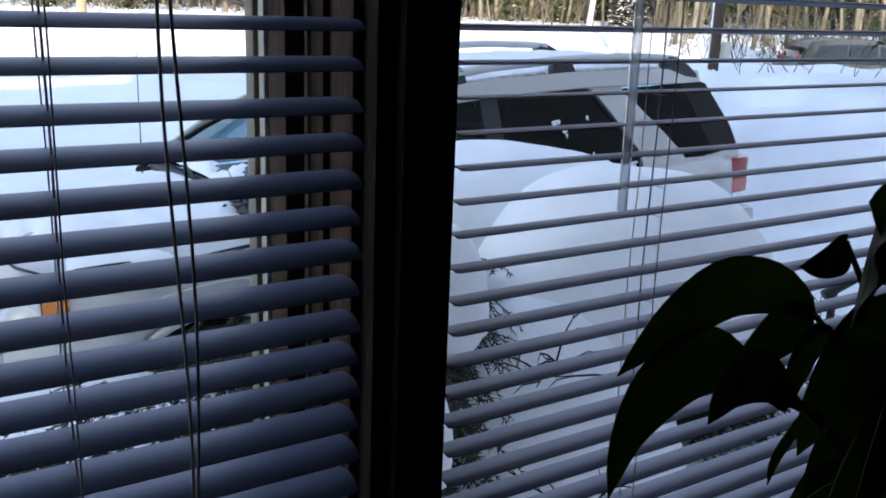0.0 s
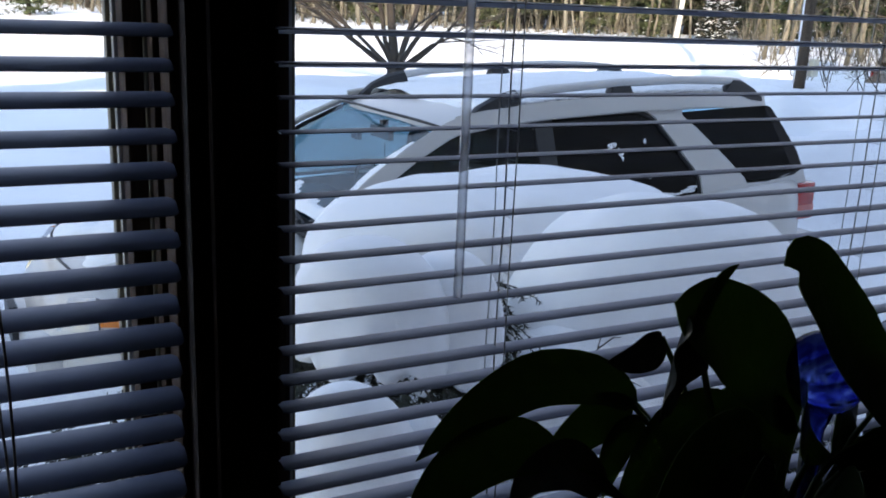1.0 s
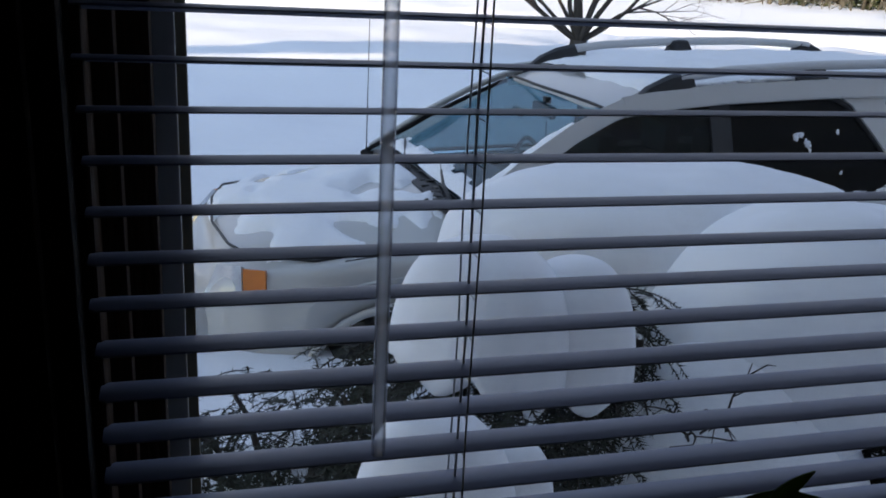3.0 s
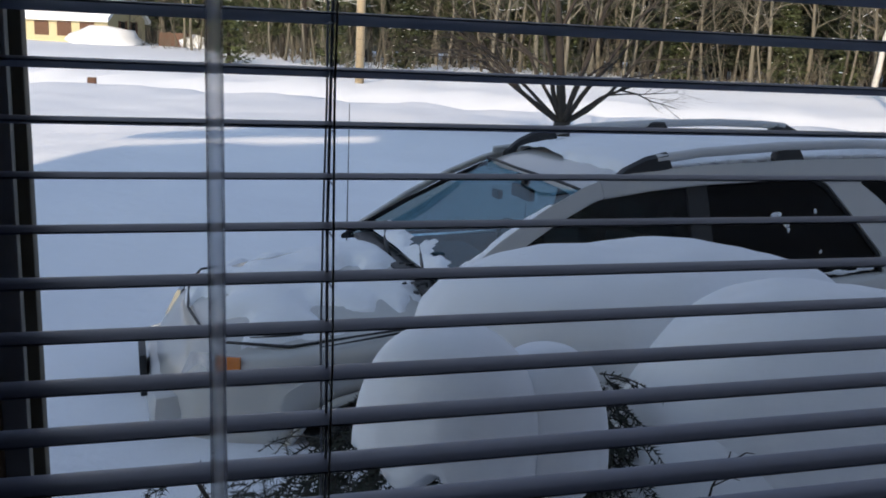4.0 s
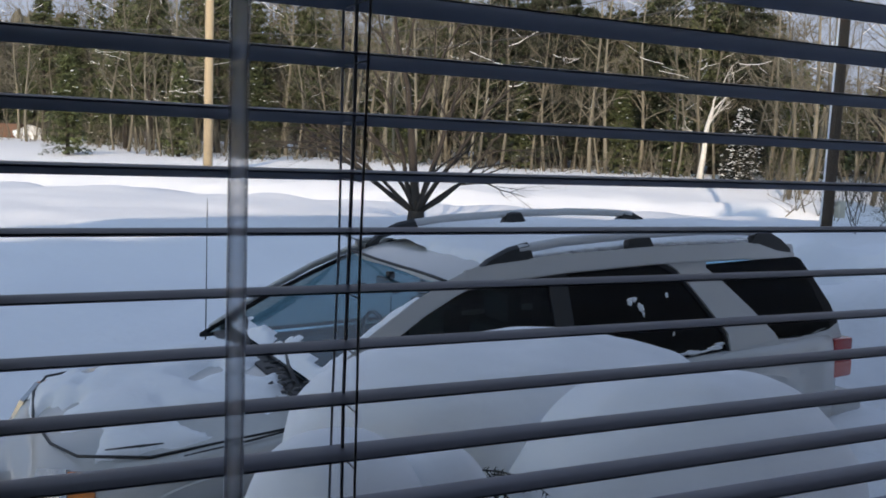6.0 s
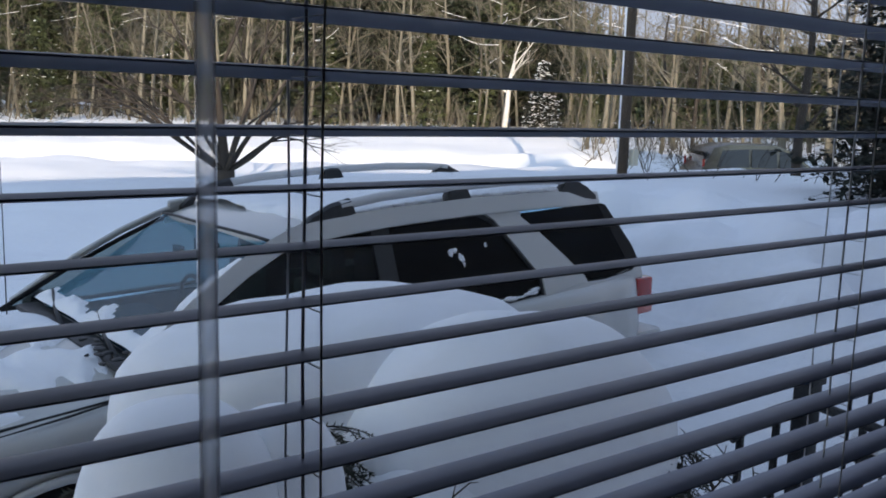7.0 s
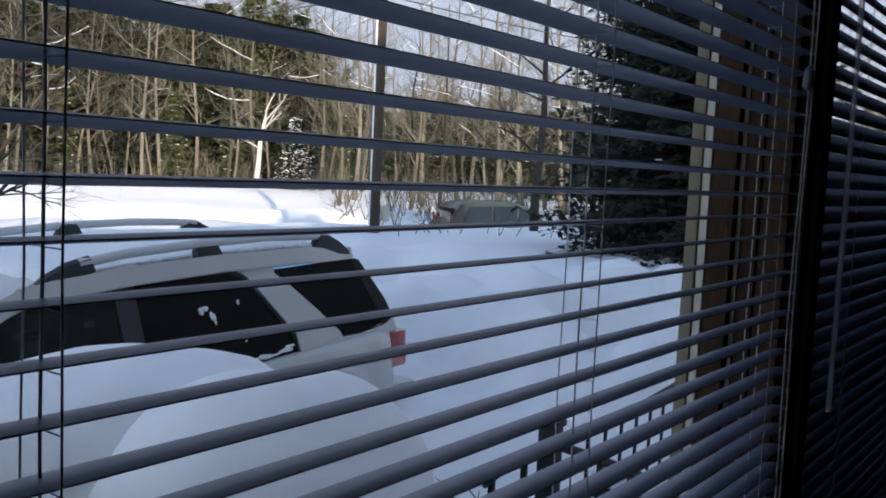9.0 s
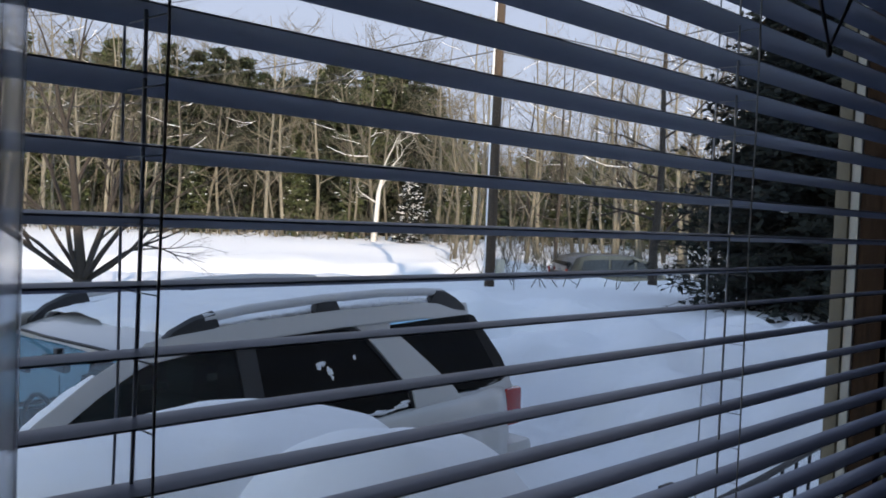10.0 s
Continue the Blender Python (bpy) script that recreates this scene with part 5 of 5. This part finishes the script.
def sky_backdrop():
    """Plain clear sky far beyond the woods."""
    m = bpy.data.materials.new("clear_sky")
    m.use_nodes = True
    n, l = m.node_tree.nodes, m.node_tree.links
    n.remove(n["Principled BSDF"])
    em, ramp, sep, co, mr = (n.new(k) for k in ("ShaderNodeEmission", "ShaderNodeMix", "ShaderNodeSeparateXYZ", "ShaderNodeTexCoord", "ShaderNodeMapRange"))
    ramp.data_type = "RGBA"
    ramp.inputs[6].default_value, ramp.inputs[7].default_value = (0.200, 0.262, 0.375, 1), (0.135, 0.207, 0.372, 1)
    mr.inputs[1].default_value, mr.inputs[2].default_value = 20.0, 260.0
    l.new(co.outputs["Object"], sep.inputs[0])
    l.new(sep.outputs[2], mr.inputs[0])
    l.new(mr.outputs[0], ramp.inputs[0])
    l.new(ramp.outputs[2], em.inputs["Color"])
    l.new(em.outputs[0], n["Material Output"].inputs["Surface"])
    verts, faces = [], []
    cols, rows = 60, 10
    for i in range(cols + 1):
        for j in range(rows + 1):
            el = radians(42 * j / rows)
            x, y = polar(-75 + 195 * i / cols, 420 * math.cos(el))
            verts.append((x, y, -8 + 420 * math.sin(el)))
    for i in range(cols):
        for j in range(rows):
            a = i * (rows + 1) + j
            faces.append((a, a + 1, a + rows + 2, a + rows + 1))
    o = mesh_object("sky_backdrop", verts, faces, m, None, True, 0)
    tagged(o, "clear pale blue winter sky", "sky", kind="structure")


sky_backdrop()


def birch():
    rng = random.Random(8)
    x, y = polar(41.3, 46)
    t = thing("birch_tree", (x, y, ground_z(x, y) - 0.1), "leaning white birch plastered with snow", "tree")
    s, c = Soup(), Soup()
    pts = [(0, 0, 0), (0.15, 0, 1.2), (0.25, 0, 2.6), (0.55, 0, 3.6)]
    s.tube(pts, [0.16, 0.13, 0.11, 0.08], 8)
    s.object("trunk", M_BIRCH, t)
    for p, d, L in (((0.25, 0, 2.6), (0.6, -0.2, 0.7), 2.6), ((0.5, 0, 3.4), (0.9, 0, 0.5), 2.4), ((0.5, 0, 3.5), (-0.2, 0, 1), 3.0), ((0.2, 0, 2.0), (-0.7, 0, 0.7), 1.5)):
        branch(c, p, Vector(d).normalized(), L * 0.8, 0.05, 2, rng, 0.5, 0.2, 5)
    c.object("crown", M_BIRCH, t, "pale snowy limbs")


birch()
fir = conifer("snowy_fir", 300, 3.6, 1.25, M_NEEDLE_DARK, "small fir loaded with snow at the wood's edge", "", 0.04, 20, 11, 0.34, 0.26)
fx, fy = polar(43.6, 45.5)
fir.matrix_world = Matrix.Translation((fx, fy, ground_z(fx, fy) - 0.1))

# stands in shade, which its needle colour darkens further
spruce = conifer("dark_spruce", 310, 8.2, 3.2, M_NEEDLE_DARK, "big evergreen tree, its shade put into near-black needles", "", 0.01, 60, 36, 0.002, 0.34, 0.55)
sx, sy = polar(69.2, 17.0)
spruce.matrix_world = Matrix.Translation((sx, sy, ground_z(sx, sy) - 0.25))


def roadside_trees():
    rng = random.Random(21)
    for az, r, h, rr in ((59.3, 24, 8.5, 0.13), (62.5, 30, 9.5, 0.12), (53.0, 40, 9, 0.1), (56.5, 42, 10, 0.11), (51.0, 44, 8.5, 0.1), (64.5, 26, 10, 0.12), (68.5, 30, 10, 0.12), (72, 28, 9, 0.12)):
        x, y = polar(az, r)
        t = thing("roadside_tree", (x, y, ground_z(x, y) - 0.1), "dark leafless tree near the road", "tree", "bare trees near the road")
        s, c = Soup(), Soup()
        pts = [Vector((0.15 * math.sin(j * 1.1 + az), 0.1 * math.cos(j * 1.3), h * j / 8)) for j in range(9)]
        rad = [rr * (1 - 0.85 * j / 8) for j in range(9)]
        s.tube(pts, rad, 8)
        s.object("trunk", M_BARK_DARK, t)
        for k in range(14):
            f = 0.12 + 0.85 * (k + rng.random()) / 14
            i = min(7, int(f * 8))
            a = rng.random() * 6.28
            d = Vector((math.cos(a), math.sin(a), rng.uniform(0.1, 0.7))).normalized()
            branch(c, pts[i].lerp(pts[i + 1], f * 8 - i), d, h * rng.uniform(0.16, 0.3) * (1.1 - 0.5 * f), rad[i] * 0.45, 3, rng, 0.6, 0.2, 4, None, 3, 4)
        c.object("crown", M_BARK_DARK, t, "bare dark branches")
    # brush beside the utility pole
    s = Soup()
    for i in range(20):
        az = rng.uniform(50, 63)
        x, y = polar(az, rng.uniform(19, 24))
        p = Vector((x, y, ground_z(x, y) - 0.1))
        branch(s, p, Vector((rng.gauss(0, 0.35), rng.gauss(0, 0.35), 1)).normalized(), rng.uniform(0.7, 1.6), 0.011, 3, rng, 0.8, 0.0, 4, None, 4, 4)
    o = s.object("brush", M_BARK_DARK)
    tagged(o, "tangle of bare brush poking out of the snow", "brush", kind="stuff")


roadside_trees()


# ---- unseen pines, added behind the house to shade the yard and pole ----
def shade_pines():
    first = conifer("tall_pine", 400, 15.5, 3.4, M_NEEDLE_DARK, "unseen pine added behind the house to shade the yard", "pines behind the house", 0.10, 26, 14, 0.0, 1.3, 0.5)
    for i, x in enumerate((-2.0, 1.2, 4.2, 7.4, 10.5, 13.5)):
        m = Matrix.Translation((x, -12.5 - (i % 2) * 1.5, -2.2)) @ Matrix.Rotation(i * 1.3, 4, "Z")
        if i == 0:
            first.matrix_world = m
        else:
            copy_thing(first, m)


shade_pines()


# ---- poles and wires ----
def utility_pole(az, r, h, rad, mat, label, strip):
    x, y = polar(az, r)
    z = ground_z(x, y)
    p = thing("utility_pole", (x, y, z - 0.2), label, "utility pole", "utility poles along the road")
    s = Soup()
    s.tube([(0, 0, 0), (0, 0, h * 0.5), (0.02, 0, h)], [rad, rad * 0.9, rad * 0.78], 14)
    s.object("shaft", mat, p)
    part("crossarm", box(-1.1, 1.1, -0.06, 0.06, h - 0.9, h - 0.78, 0.01), mat, p)
    if strip:
        s = Soup()
        pts = [(-rad * 0.70, rad * 0.66, 0.3), (-rad * 0.63, rad * 0.60, h * 0.5), (-rad * 0.55, rad * 0.52, h * 0.95)]
        s.tube(pts, [0.035, 0.035, 0.03], 6)
        s.object("wind_blown_snow", M_SNOW_CLEAN, p, "line of snow stuck along the shaft")
        part("meter_box", box(0.10, 0.26, -rad - 0.10, -rad + 0.04, 0.45, 0.80, 0.01), M_VINYL, p, "small pale box")
    return Vector((x, y, z - 0.2))


pole_a = utility_pole(49.1, 20.0, 9.0, 0.115, M_POLE_SHADED, "wooden utility pole coloured dark for shade, snow down one side", True)
pole_b = utility_pole(10.9, 38.0, 9.5, 0.19, M_POLE_SUNLIT, "wooden utility pole coloured pale for sunlight beside the road", False)


def wires():
    far = Vector((-30, 62, 7.5))
    east = Vector((46, 8, 9))
    for dz, off in ((8.3, -1.0), (8.3, 1.0), (6.0, 0.1), (5.4, -0.1)):
        s = Soup()
        stops = [far + Vector((0, 0, dz - 8)), pole_b + Vector((off, 0, dz)), pole_a + Vector((off * 0.7, 0, dz)), east + Vector((0, off, dz - 8))]
        pts = []
        for a, b in zip(stops, stops[1:]):
            for j in range(20):
                f = j / 20
                pts.append(a.lerp(b, f) + Vector((0, 0, -4 * f * (1 - f) * 0.9)))
        s.tube(pts, [0.014] * len(pts), 5)
        o = s.object("power_line", M_WIRE)
        tagged(o, "thin dark overhead wire between the poles", "wire", "overhead wires")


wires()


# ---- house across the road ----
def far_house():
    x, y = polar(-6.3, 92)
    h = thing("yellow_house", Matrix.Translation((x, y, -1.25)) @ Matrix.Rotation(radians(-30), 4, "Z"), "pale yellow house with a snow-covered roof", "house")
    L, D, E, R = 9.0, 6.0, 2.3, 4.6
    prof = [(0, 0), (D, 0), (D, E), (D / 2, R), (0, E)]
    verts = [(xx, yy, zz) for xx in (-L / 2, L / 2) for yy, zz in prof]
    faces = [(i, (i + 1) % 5, 5 + (i + 1) % 5, 5 + i) for i in range(5)] + [tuple(range(5)), tuple(reversed(range(5, 10)))]
    mesh_object("wall", verts, faces, M_YELLOW, h, False)
    for y0, z0, y1, z1 in ((-0.5, E - 0.35, D / 2, R + 0.06), (D + 0.5, E - 0.35, D / 2, R + 0.06)):
        v = []
        for xx in (-L / 2 - 0.35, L / 2 + 0.35):
            v += [(xx, y0, z0), (xx, y1, z1), (xx, y1, z1 + 0.42), (xx, y0, z0 + 0.38)]
        f = [(0, 1, 2, 3), (7, 6, 5, 4), (0, 4, 5, 1), (1, 5, 6, 2), (2, 6, 7, 3), (3, 7, 4, 0)]
        mesh_object("roof", v, f, M_SNOW_CLEAN, h, False, label="roof under thick snow")
    for yy in (1.9, 3.6):
        w = part("window", box(L / 2, L / 2 + 0.06, yy, yy + 0.75, 0.9, 2.1, 0.01), M_GLASS_DARK, h, "dark window with brown shutters")
        for s0 in (-0.28, 0.78):
            part("shutter", box(L / 2, L / 2 + 0.08, yy + s0, yy + s0 + 0.25, 0.85, 2.15, 0.01), M_BROWN_TRIM, w)
    for xx in (-3.2, -0.8, 1.6):
        part("window", box(xx, xx + 1.5, -0.06, 0.0, 0.6, 1.9, 0.01), M_BROWN_TRIM, h, "dark brown window bay")
    s = Soup()
    s.blob((x + 4.0, y - 5.5, -0.9), (3.2, 2.0, 1.2), random.Random(4), 8, 16, 0.4)
    s.blob((x + 11.5, y - 7, -1.0), (1.2, 1.0, 0.9), random.Random(5), 8, 12, 0.4)
    o = s.object("snow_pile", M_SNOW_CLEAN)
    tagged(o, "shovelled snow pile in front of the far house", "snow pile")
    shed = part("shed", box(9.0, 11.5, 1, 3.5, -0.2, 1.3, 0.03), M_BROWN_TRIM)
    shed.matrix_world = h.matrix_world
    tagged(shed, "small brown shed beside the far house", "shed")
    mx, my = polar(-4.9, 28)
    post = part("marker_post", box(-0.12, 0.12, -0.12, 0.12, -0.1, 0.35, 0.02), M_BROWN_TRIM)
    post.location = (mx, my, ground_z(mx, my))
    tagged(post, "short brown post sticking out of snow", "post")


far_house()


# ---- car on the road ----
def road_car():
    x, y = polar(57.2, 27.5)
    m = Matrix.Translation((x, y, ground_z(x, y) + 0.0)) @ Matrix.Rotation(radians(-33), 4, "Z")
    c = thing("road_car", m, "small dark hatchback car on the snowy road", "car")
    prof = [(-2.15, 0.35), (-2.2, 0.75), (-2.05, 1.0), (-1.75, 1.55), (-1.3, 1.66), (0.0, 1.66), (0.5, 1.5), (1.1, 1.02), (1.9, 0.9), (2.15, 0.65), (2.15, 0.35)]
    verts, faces = [], []
    ys = [(-0.88, 0.0), (-0.84, 0.12), (0.84, 0.12), (0.88, 0.0)]
    n = len(prof)
    for yy, k in ys:
        for px, pz in prof:
            inset = 0.16 * max(0, (pz - 0.95) / 0.7)
            verts.append((px, yy - math.copysign(inset, yy), pz + (0.02 if k else 0)))
    for i in range(3):
        for k in range(n):
            a, b = i * n + k, i * n + (k + 1) % n
            faces.append((a, b, b + n, a + n))
    faces += [tuple(range(n)), tuple(reversed(range(3 * n, 4 * n)))]
    mesh_object("body", verts, faces, M_CAR2, c, True, 30)
    for sd in (-1, 1):
        for o in ([(-1.68, 1.05), (-1.5, 1.5), (-0.75, 1.55), (-0.75, 1.05)], [(-0.68, 1.05), (-0.68, 1.55), (0.05, 1.55), (0.05, 1.05)], [(0.12, 1.05), (0.12, 1.54), (0.42, 1.47), (0.95, 1.05)]):
            poly_panel("side_window", [(px, sd * (0.885 - 0.16 * max(0, (pz - 0.95) / 0.7)), pz) for px, pz in o], M_GLASS_DARK, c, "dark side window", 0.006)
        part("tail_lamp", box(-2.06, -2.0, sd * 0.76 - 0.035, sd * 0.76 + 0.035, 1.0, 1.25, 0.015), M_RED, c, "red tail lamp")
        for px in (-1.35, 1.3):
            s = Soup()
            s.tube([(px, sd * 0.70, 0.32), (px, sd * 0.89, 0.32)], [0.32, 0.32], 18)
            s.object("wheel", M_TYRE, c, sharp=40)
    part("rear_window", box(-1.98, -1.86, -0.62, 0.62, 1.08, 1.45, 0.02), M_GLASS_DARK, c, "dark rear window")


road_car()

# ---- plant on the sill ----
def leaf_mesh(spine, width, fold=0.25, wave=0.0, seed=0, tip=0.0):
    """A lance-shaped leaf along a curved spine, folded along its midrib, with a drawn-out tip."""
    pts = [Vector(p) for p in spine]
    # resample by a smooth curve
    n, m = 18, 6
    def at(t):
        x = t * (len(pts) - 1)
        i = min(len(pts) - 2, int(x))
        p0, p1, p2, p3 = pts[max(0, i - 1)], pts[i], pts[i + 1], pts[min(len(pts) - 1, i + 2)]
        u = x - i
        return 0.5 * ((2 * p1) + (p2 - p0) * u + (2 * p0 - 5 * p1 + 4 * p2 - p3) * u * u + (3 * p1 - p0 - 3 * p2 + p3) * u ** 3)
    verts, faces = [], []
    normal = None
    for i in range(n + 1):
        t = i / n
        p = at(t)
        d = (at(min(1, t + 0.02)) - at(max(0, t - 0.02))).normalized()
        if normal is None:
            ref = Vector((0.3, -1, 0.25))
            normal = (ref - d * ref.dot(d)).normalized()
        normal = (normal - d * normal.dot(d)).normalized()
        side = d.cross(normal)
        w = width / 2 * (math.sin(math.pi * min(1, t * 1.02) ** 0.72) ** 0.85) * (1 - 0.15 * t) + 0.0006
        if t > 0.88:
            w *= 0.55 + 0.45 * (1 - (t - 0.88) / 0.12)
        for lay in (0, 1):
            for k in range(-m // 2, m // 2 + 1):
                s = k / (m / 2)
                q = p + side * (s * w) + normal * (fold * abs(s) * w + wave * math.sin(t * 13 + s * 2 + seed) * w * abs(s) - lay * 0.0007)
                verts.append(q)
    c = 2 * (m + 1)
    for i in range(n):
        for k in range(m):
            a = i * c + k
            faces.append((a, a + 1, a + c + 1, a + c))
            a += m + 1
            faces.append((a, a + c, a + c + 1, a + 1))
        for k in (0, m):
            a = i * c + k
            faces.append((a, a + c, a + c + m + 1, a + m + 1))
    return verts, faces


def peace_lily():
    base = Vector((0.26, -0.165, Z_SILL - 0.005))
    p = thing("peace_lily", base, "dark green potted lily with drooping pointed leaves", "plant")
    prof = [(0.0, 0.0), (0.060, 0.0), (0.066, 0.01), (0.085, 0.13), (0.090, 0.14), (0.090, 0.155), (0.082, 0.155), (0.078, 0.135), (0.0, 0.132)]
    n = 28
    verts, faces = [], []
    for k in range(n):
        a = 2 * math.pi * k / n
        verts += [(r * math.cos(a), r * math.sin(a), z) for r, z in prof]
    m = len(prof)
    for k in range(n):
        for j in range(m - 1):
            faces.append((k * m + j, ((k + 1) % n) * m + j, ((k + 1) % n) * m + j + 1, k * m + j + 1))
    mesh_object("pot", verts, faces, M_POT, p, True, 45, "dark glazed pot")
    s = Soup()
    s.blob((0, 0, 0.125), (0.077, 0.077, 0.018), random.Random(1), 6, 18, 0.15)
    s.object("soil", M_SOIL, p)

    def leaf(spine, width, stalk_from=(0, 0, 0.14), mat=M_LEAF, fold=0.25, wave=0.05, seed=0, label=""):
        pts = [Vector(q) - base for q in spine]
        v, f = leaf_mesh(pts, width, fold, wave, seed)
        lf = mesh_object("leaf", v, f, mat, p, True, 50, label)
        t = Soup()
        a, b = Vector(stalk_from), pts[0]
        t.tube([a, a.lerp(b, 0.4) + Vector((0, 0, 0.03)), a.lerp(b, 0.8) + Vector((0, 0, 0.02)), b, pts[0].lerp(pts[1], 0.3)], [0.0032, 0.0028, 0.0024, 0.002, 0.0014], 6)
        t.object("stalk", M_LEAF, lf)

    # the leaves that stand clear against the window
    leaf([(0.184, -0.112, -0.284), (0.155, -0.105, -0.264), (0.110, -0.10, -0.257), (0.072, -0.10, -0.268), (0.043, -0.10, -0.283), (0.022, -0.098, -0.300)], 0.038, fold=0.15, seed=1)
    leaf([(0.300, -0.150, -0.305), (0.268, -0.142, -0.256), (0.230, -0.138, -0.226), (0.200, -0.136, -0.210), (0.186, -0.135, -0.202)], 0.082, fold=0.15, seed=2)
    leaf([(0.203, -0.136, -0.226), (0.210, -0.136, -0.206), (0.224, -0.133, -0.191), (0.243, -0.130, -0.183)], 0.016, fold=0.3, seed=9)
    leaf([(0.365, -0.190, -0.310), (0.325, -0.180, -0.252), (0.288, -0.176, -0.208), (0.262, -0.175, -0.180), (0.248, -0.174, -0.167), (0.236, -0.174, -0.171)], 0.066, fold=0.15, seed=3)
    leaf([(0.198, -0.136, -0.212), (0.190, -0.138, -0.232), (0.183, -0.140, -0.256), (0.178, -0.142, -0.282)], 0.030, (0.0, 0.0, 0.14), M_LEAF_DRY, 0.9, 0.3, 4, "withered grey leaf")
    leaf([(0.192, -0.12, -0.232), (0.178, -0.12, -0.238), (0.162, -0.12, -0.243), (0.148, -0.12, -0.243)], 0.026, mat=M_LEAF_DRY, fold=0.6, seed=5, label="withered grey leaf")
    leaf([(0.178, -0.115, -0.282), (0.152, -0.11, -0.288), (0.126, -0.11, -0.303), (0.102, -0.11, -0.318)], 0.034, fold=0.2, seed=6)
    leaf([(0.178, -0.125, -0.286), (0.166, -0.12, -0.298), (0.158, -0.12, -0.318), (0.155, -0.12, -0.345)], 0.030, fold=0.25, seed=7)
    leaf([(0.120, -0.115, -0.310), (0.085, -0.11, -0.296), (0.048, -0.11, -0.304), (0.022, -0.11, -0.332), (0.012, -0.11, -0.372)], 0.042, fold=0.2, seed=8)
    leaf([(0.150, -0.125, -0.335), (0.122, -0.12, -0.312), (0.095, -0.12, -0.315), (0.080, -0.12, -0.335)], 0.034, mat=M_LEAF_DRY, fold=0.4, seed=12, label="withered grey leaf")
    rng = random.Random(41)
    for i in range(46):
        a = rng.uniform(0, 6.28)
        rr = rng.uniform(0.0, 0.10)
        x, y = 0.29 + math.cos(a) * rr * 1.25, -0.17 + math.sin(a) * rr * 0.6
        z = rng.uniform(-0.44, -0.305)
        L = rng.uniform(0.10, 0.16)
        out = Vector((math.cos(a) * 0.8, math.sin(a) * 0.45, 0))
        q = Vector((x, y, z))
        leaf([q, q + out * L * 0.25 + Vector((0, 0, 0.02)), q + out * L * 0.55 + Vector((0, 0, 0.012)), q + out * L * 0.85 + Vector((0, 0, -0.03)), q + out * L + Vector((0, 0, -0.065))],
             rng.uniform(0.045, 0.07), fold=rng.uniform(0.15, 0.4), seed=i + 10)
    # watering globe stuck in the soil
    g = thing("watering_globe", (0.320, -0.150, -0.480), "blue mosaic glass watering globe stuck in the pot", "ornament")
    s = Soup()
    prof = []
    for j in range(15):
        th = math.pi * j / 14
        prof.append(((0.0, 0.0, 0.215 + 0.030 * math.cos(th)), 0.030 * math.sin(th) + 0.0004))
    s.tube([q for q, _ in prof], [r for _, r in prof], 24)
    gl = s.object("globe", M_BLUE, g, "blue crackled glass ball")
    s = Soup()
    s.tube([(0, 0, 0.19), (0, 0, 0.17), (0, 0, 0.02), (0, 0, 0.0)], [0.012, 0.006, 0.005, 0.003], 12)
    s.object("neck", M_BLUE, g, "thin blue glass neck")


peace_lily()


# ---- cord knot hanging before the blind ----
def hanging_cord():
    s = Soup()
    s.tube([(0.545, -0.030, 0.46), (0.558, -0.030, 0.26), (0.564, -0.030, 0.192), (0.581, -0.030, 0.166)], [0.0011, 0.0011, 0.0013, 0.0009], 6)
    s.tube([(0.70, -0.030, 0.46), (0.636, -0.030, 0.26), (0.612, -0.030, 0.201), (0.582, -0.030, 0.166)], [0.0011, 0.0011, 0.0013, 0.0009], 6)
    s.blob((0.581, -0.030, 0.163), (0.0022, 0.0022, 0.004), random.Random(1), 6, 8, 0.2)
    s.tube([(0.545, -0.030, 0.46), (0.62, -0.014, 0.69), (0.70, -0.030, 0.46)], [0.0016] * 3, 6)
    o = s.object("hanging_cord", M_BLACK)
    tagged(o, "dark looped cord hanging from the blind's head rail", "cord")


hanging_cord()
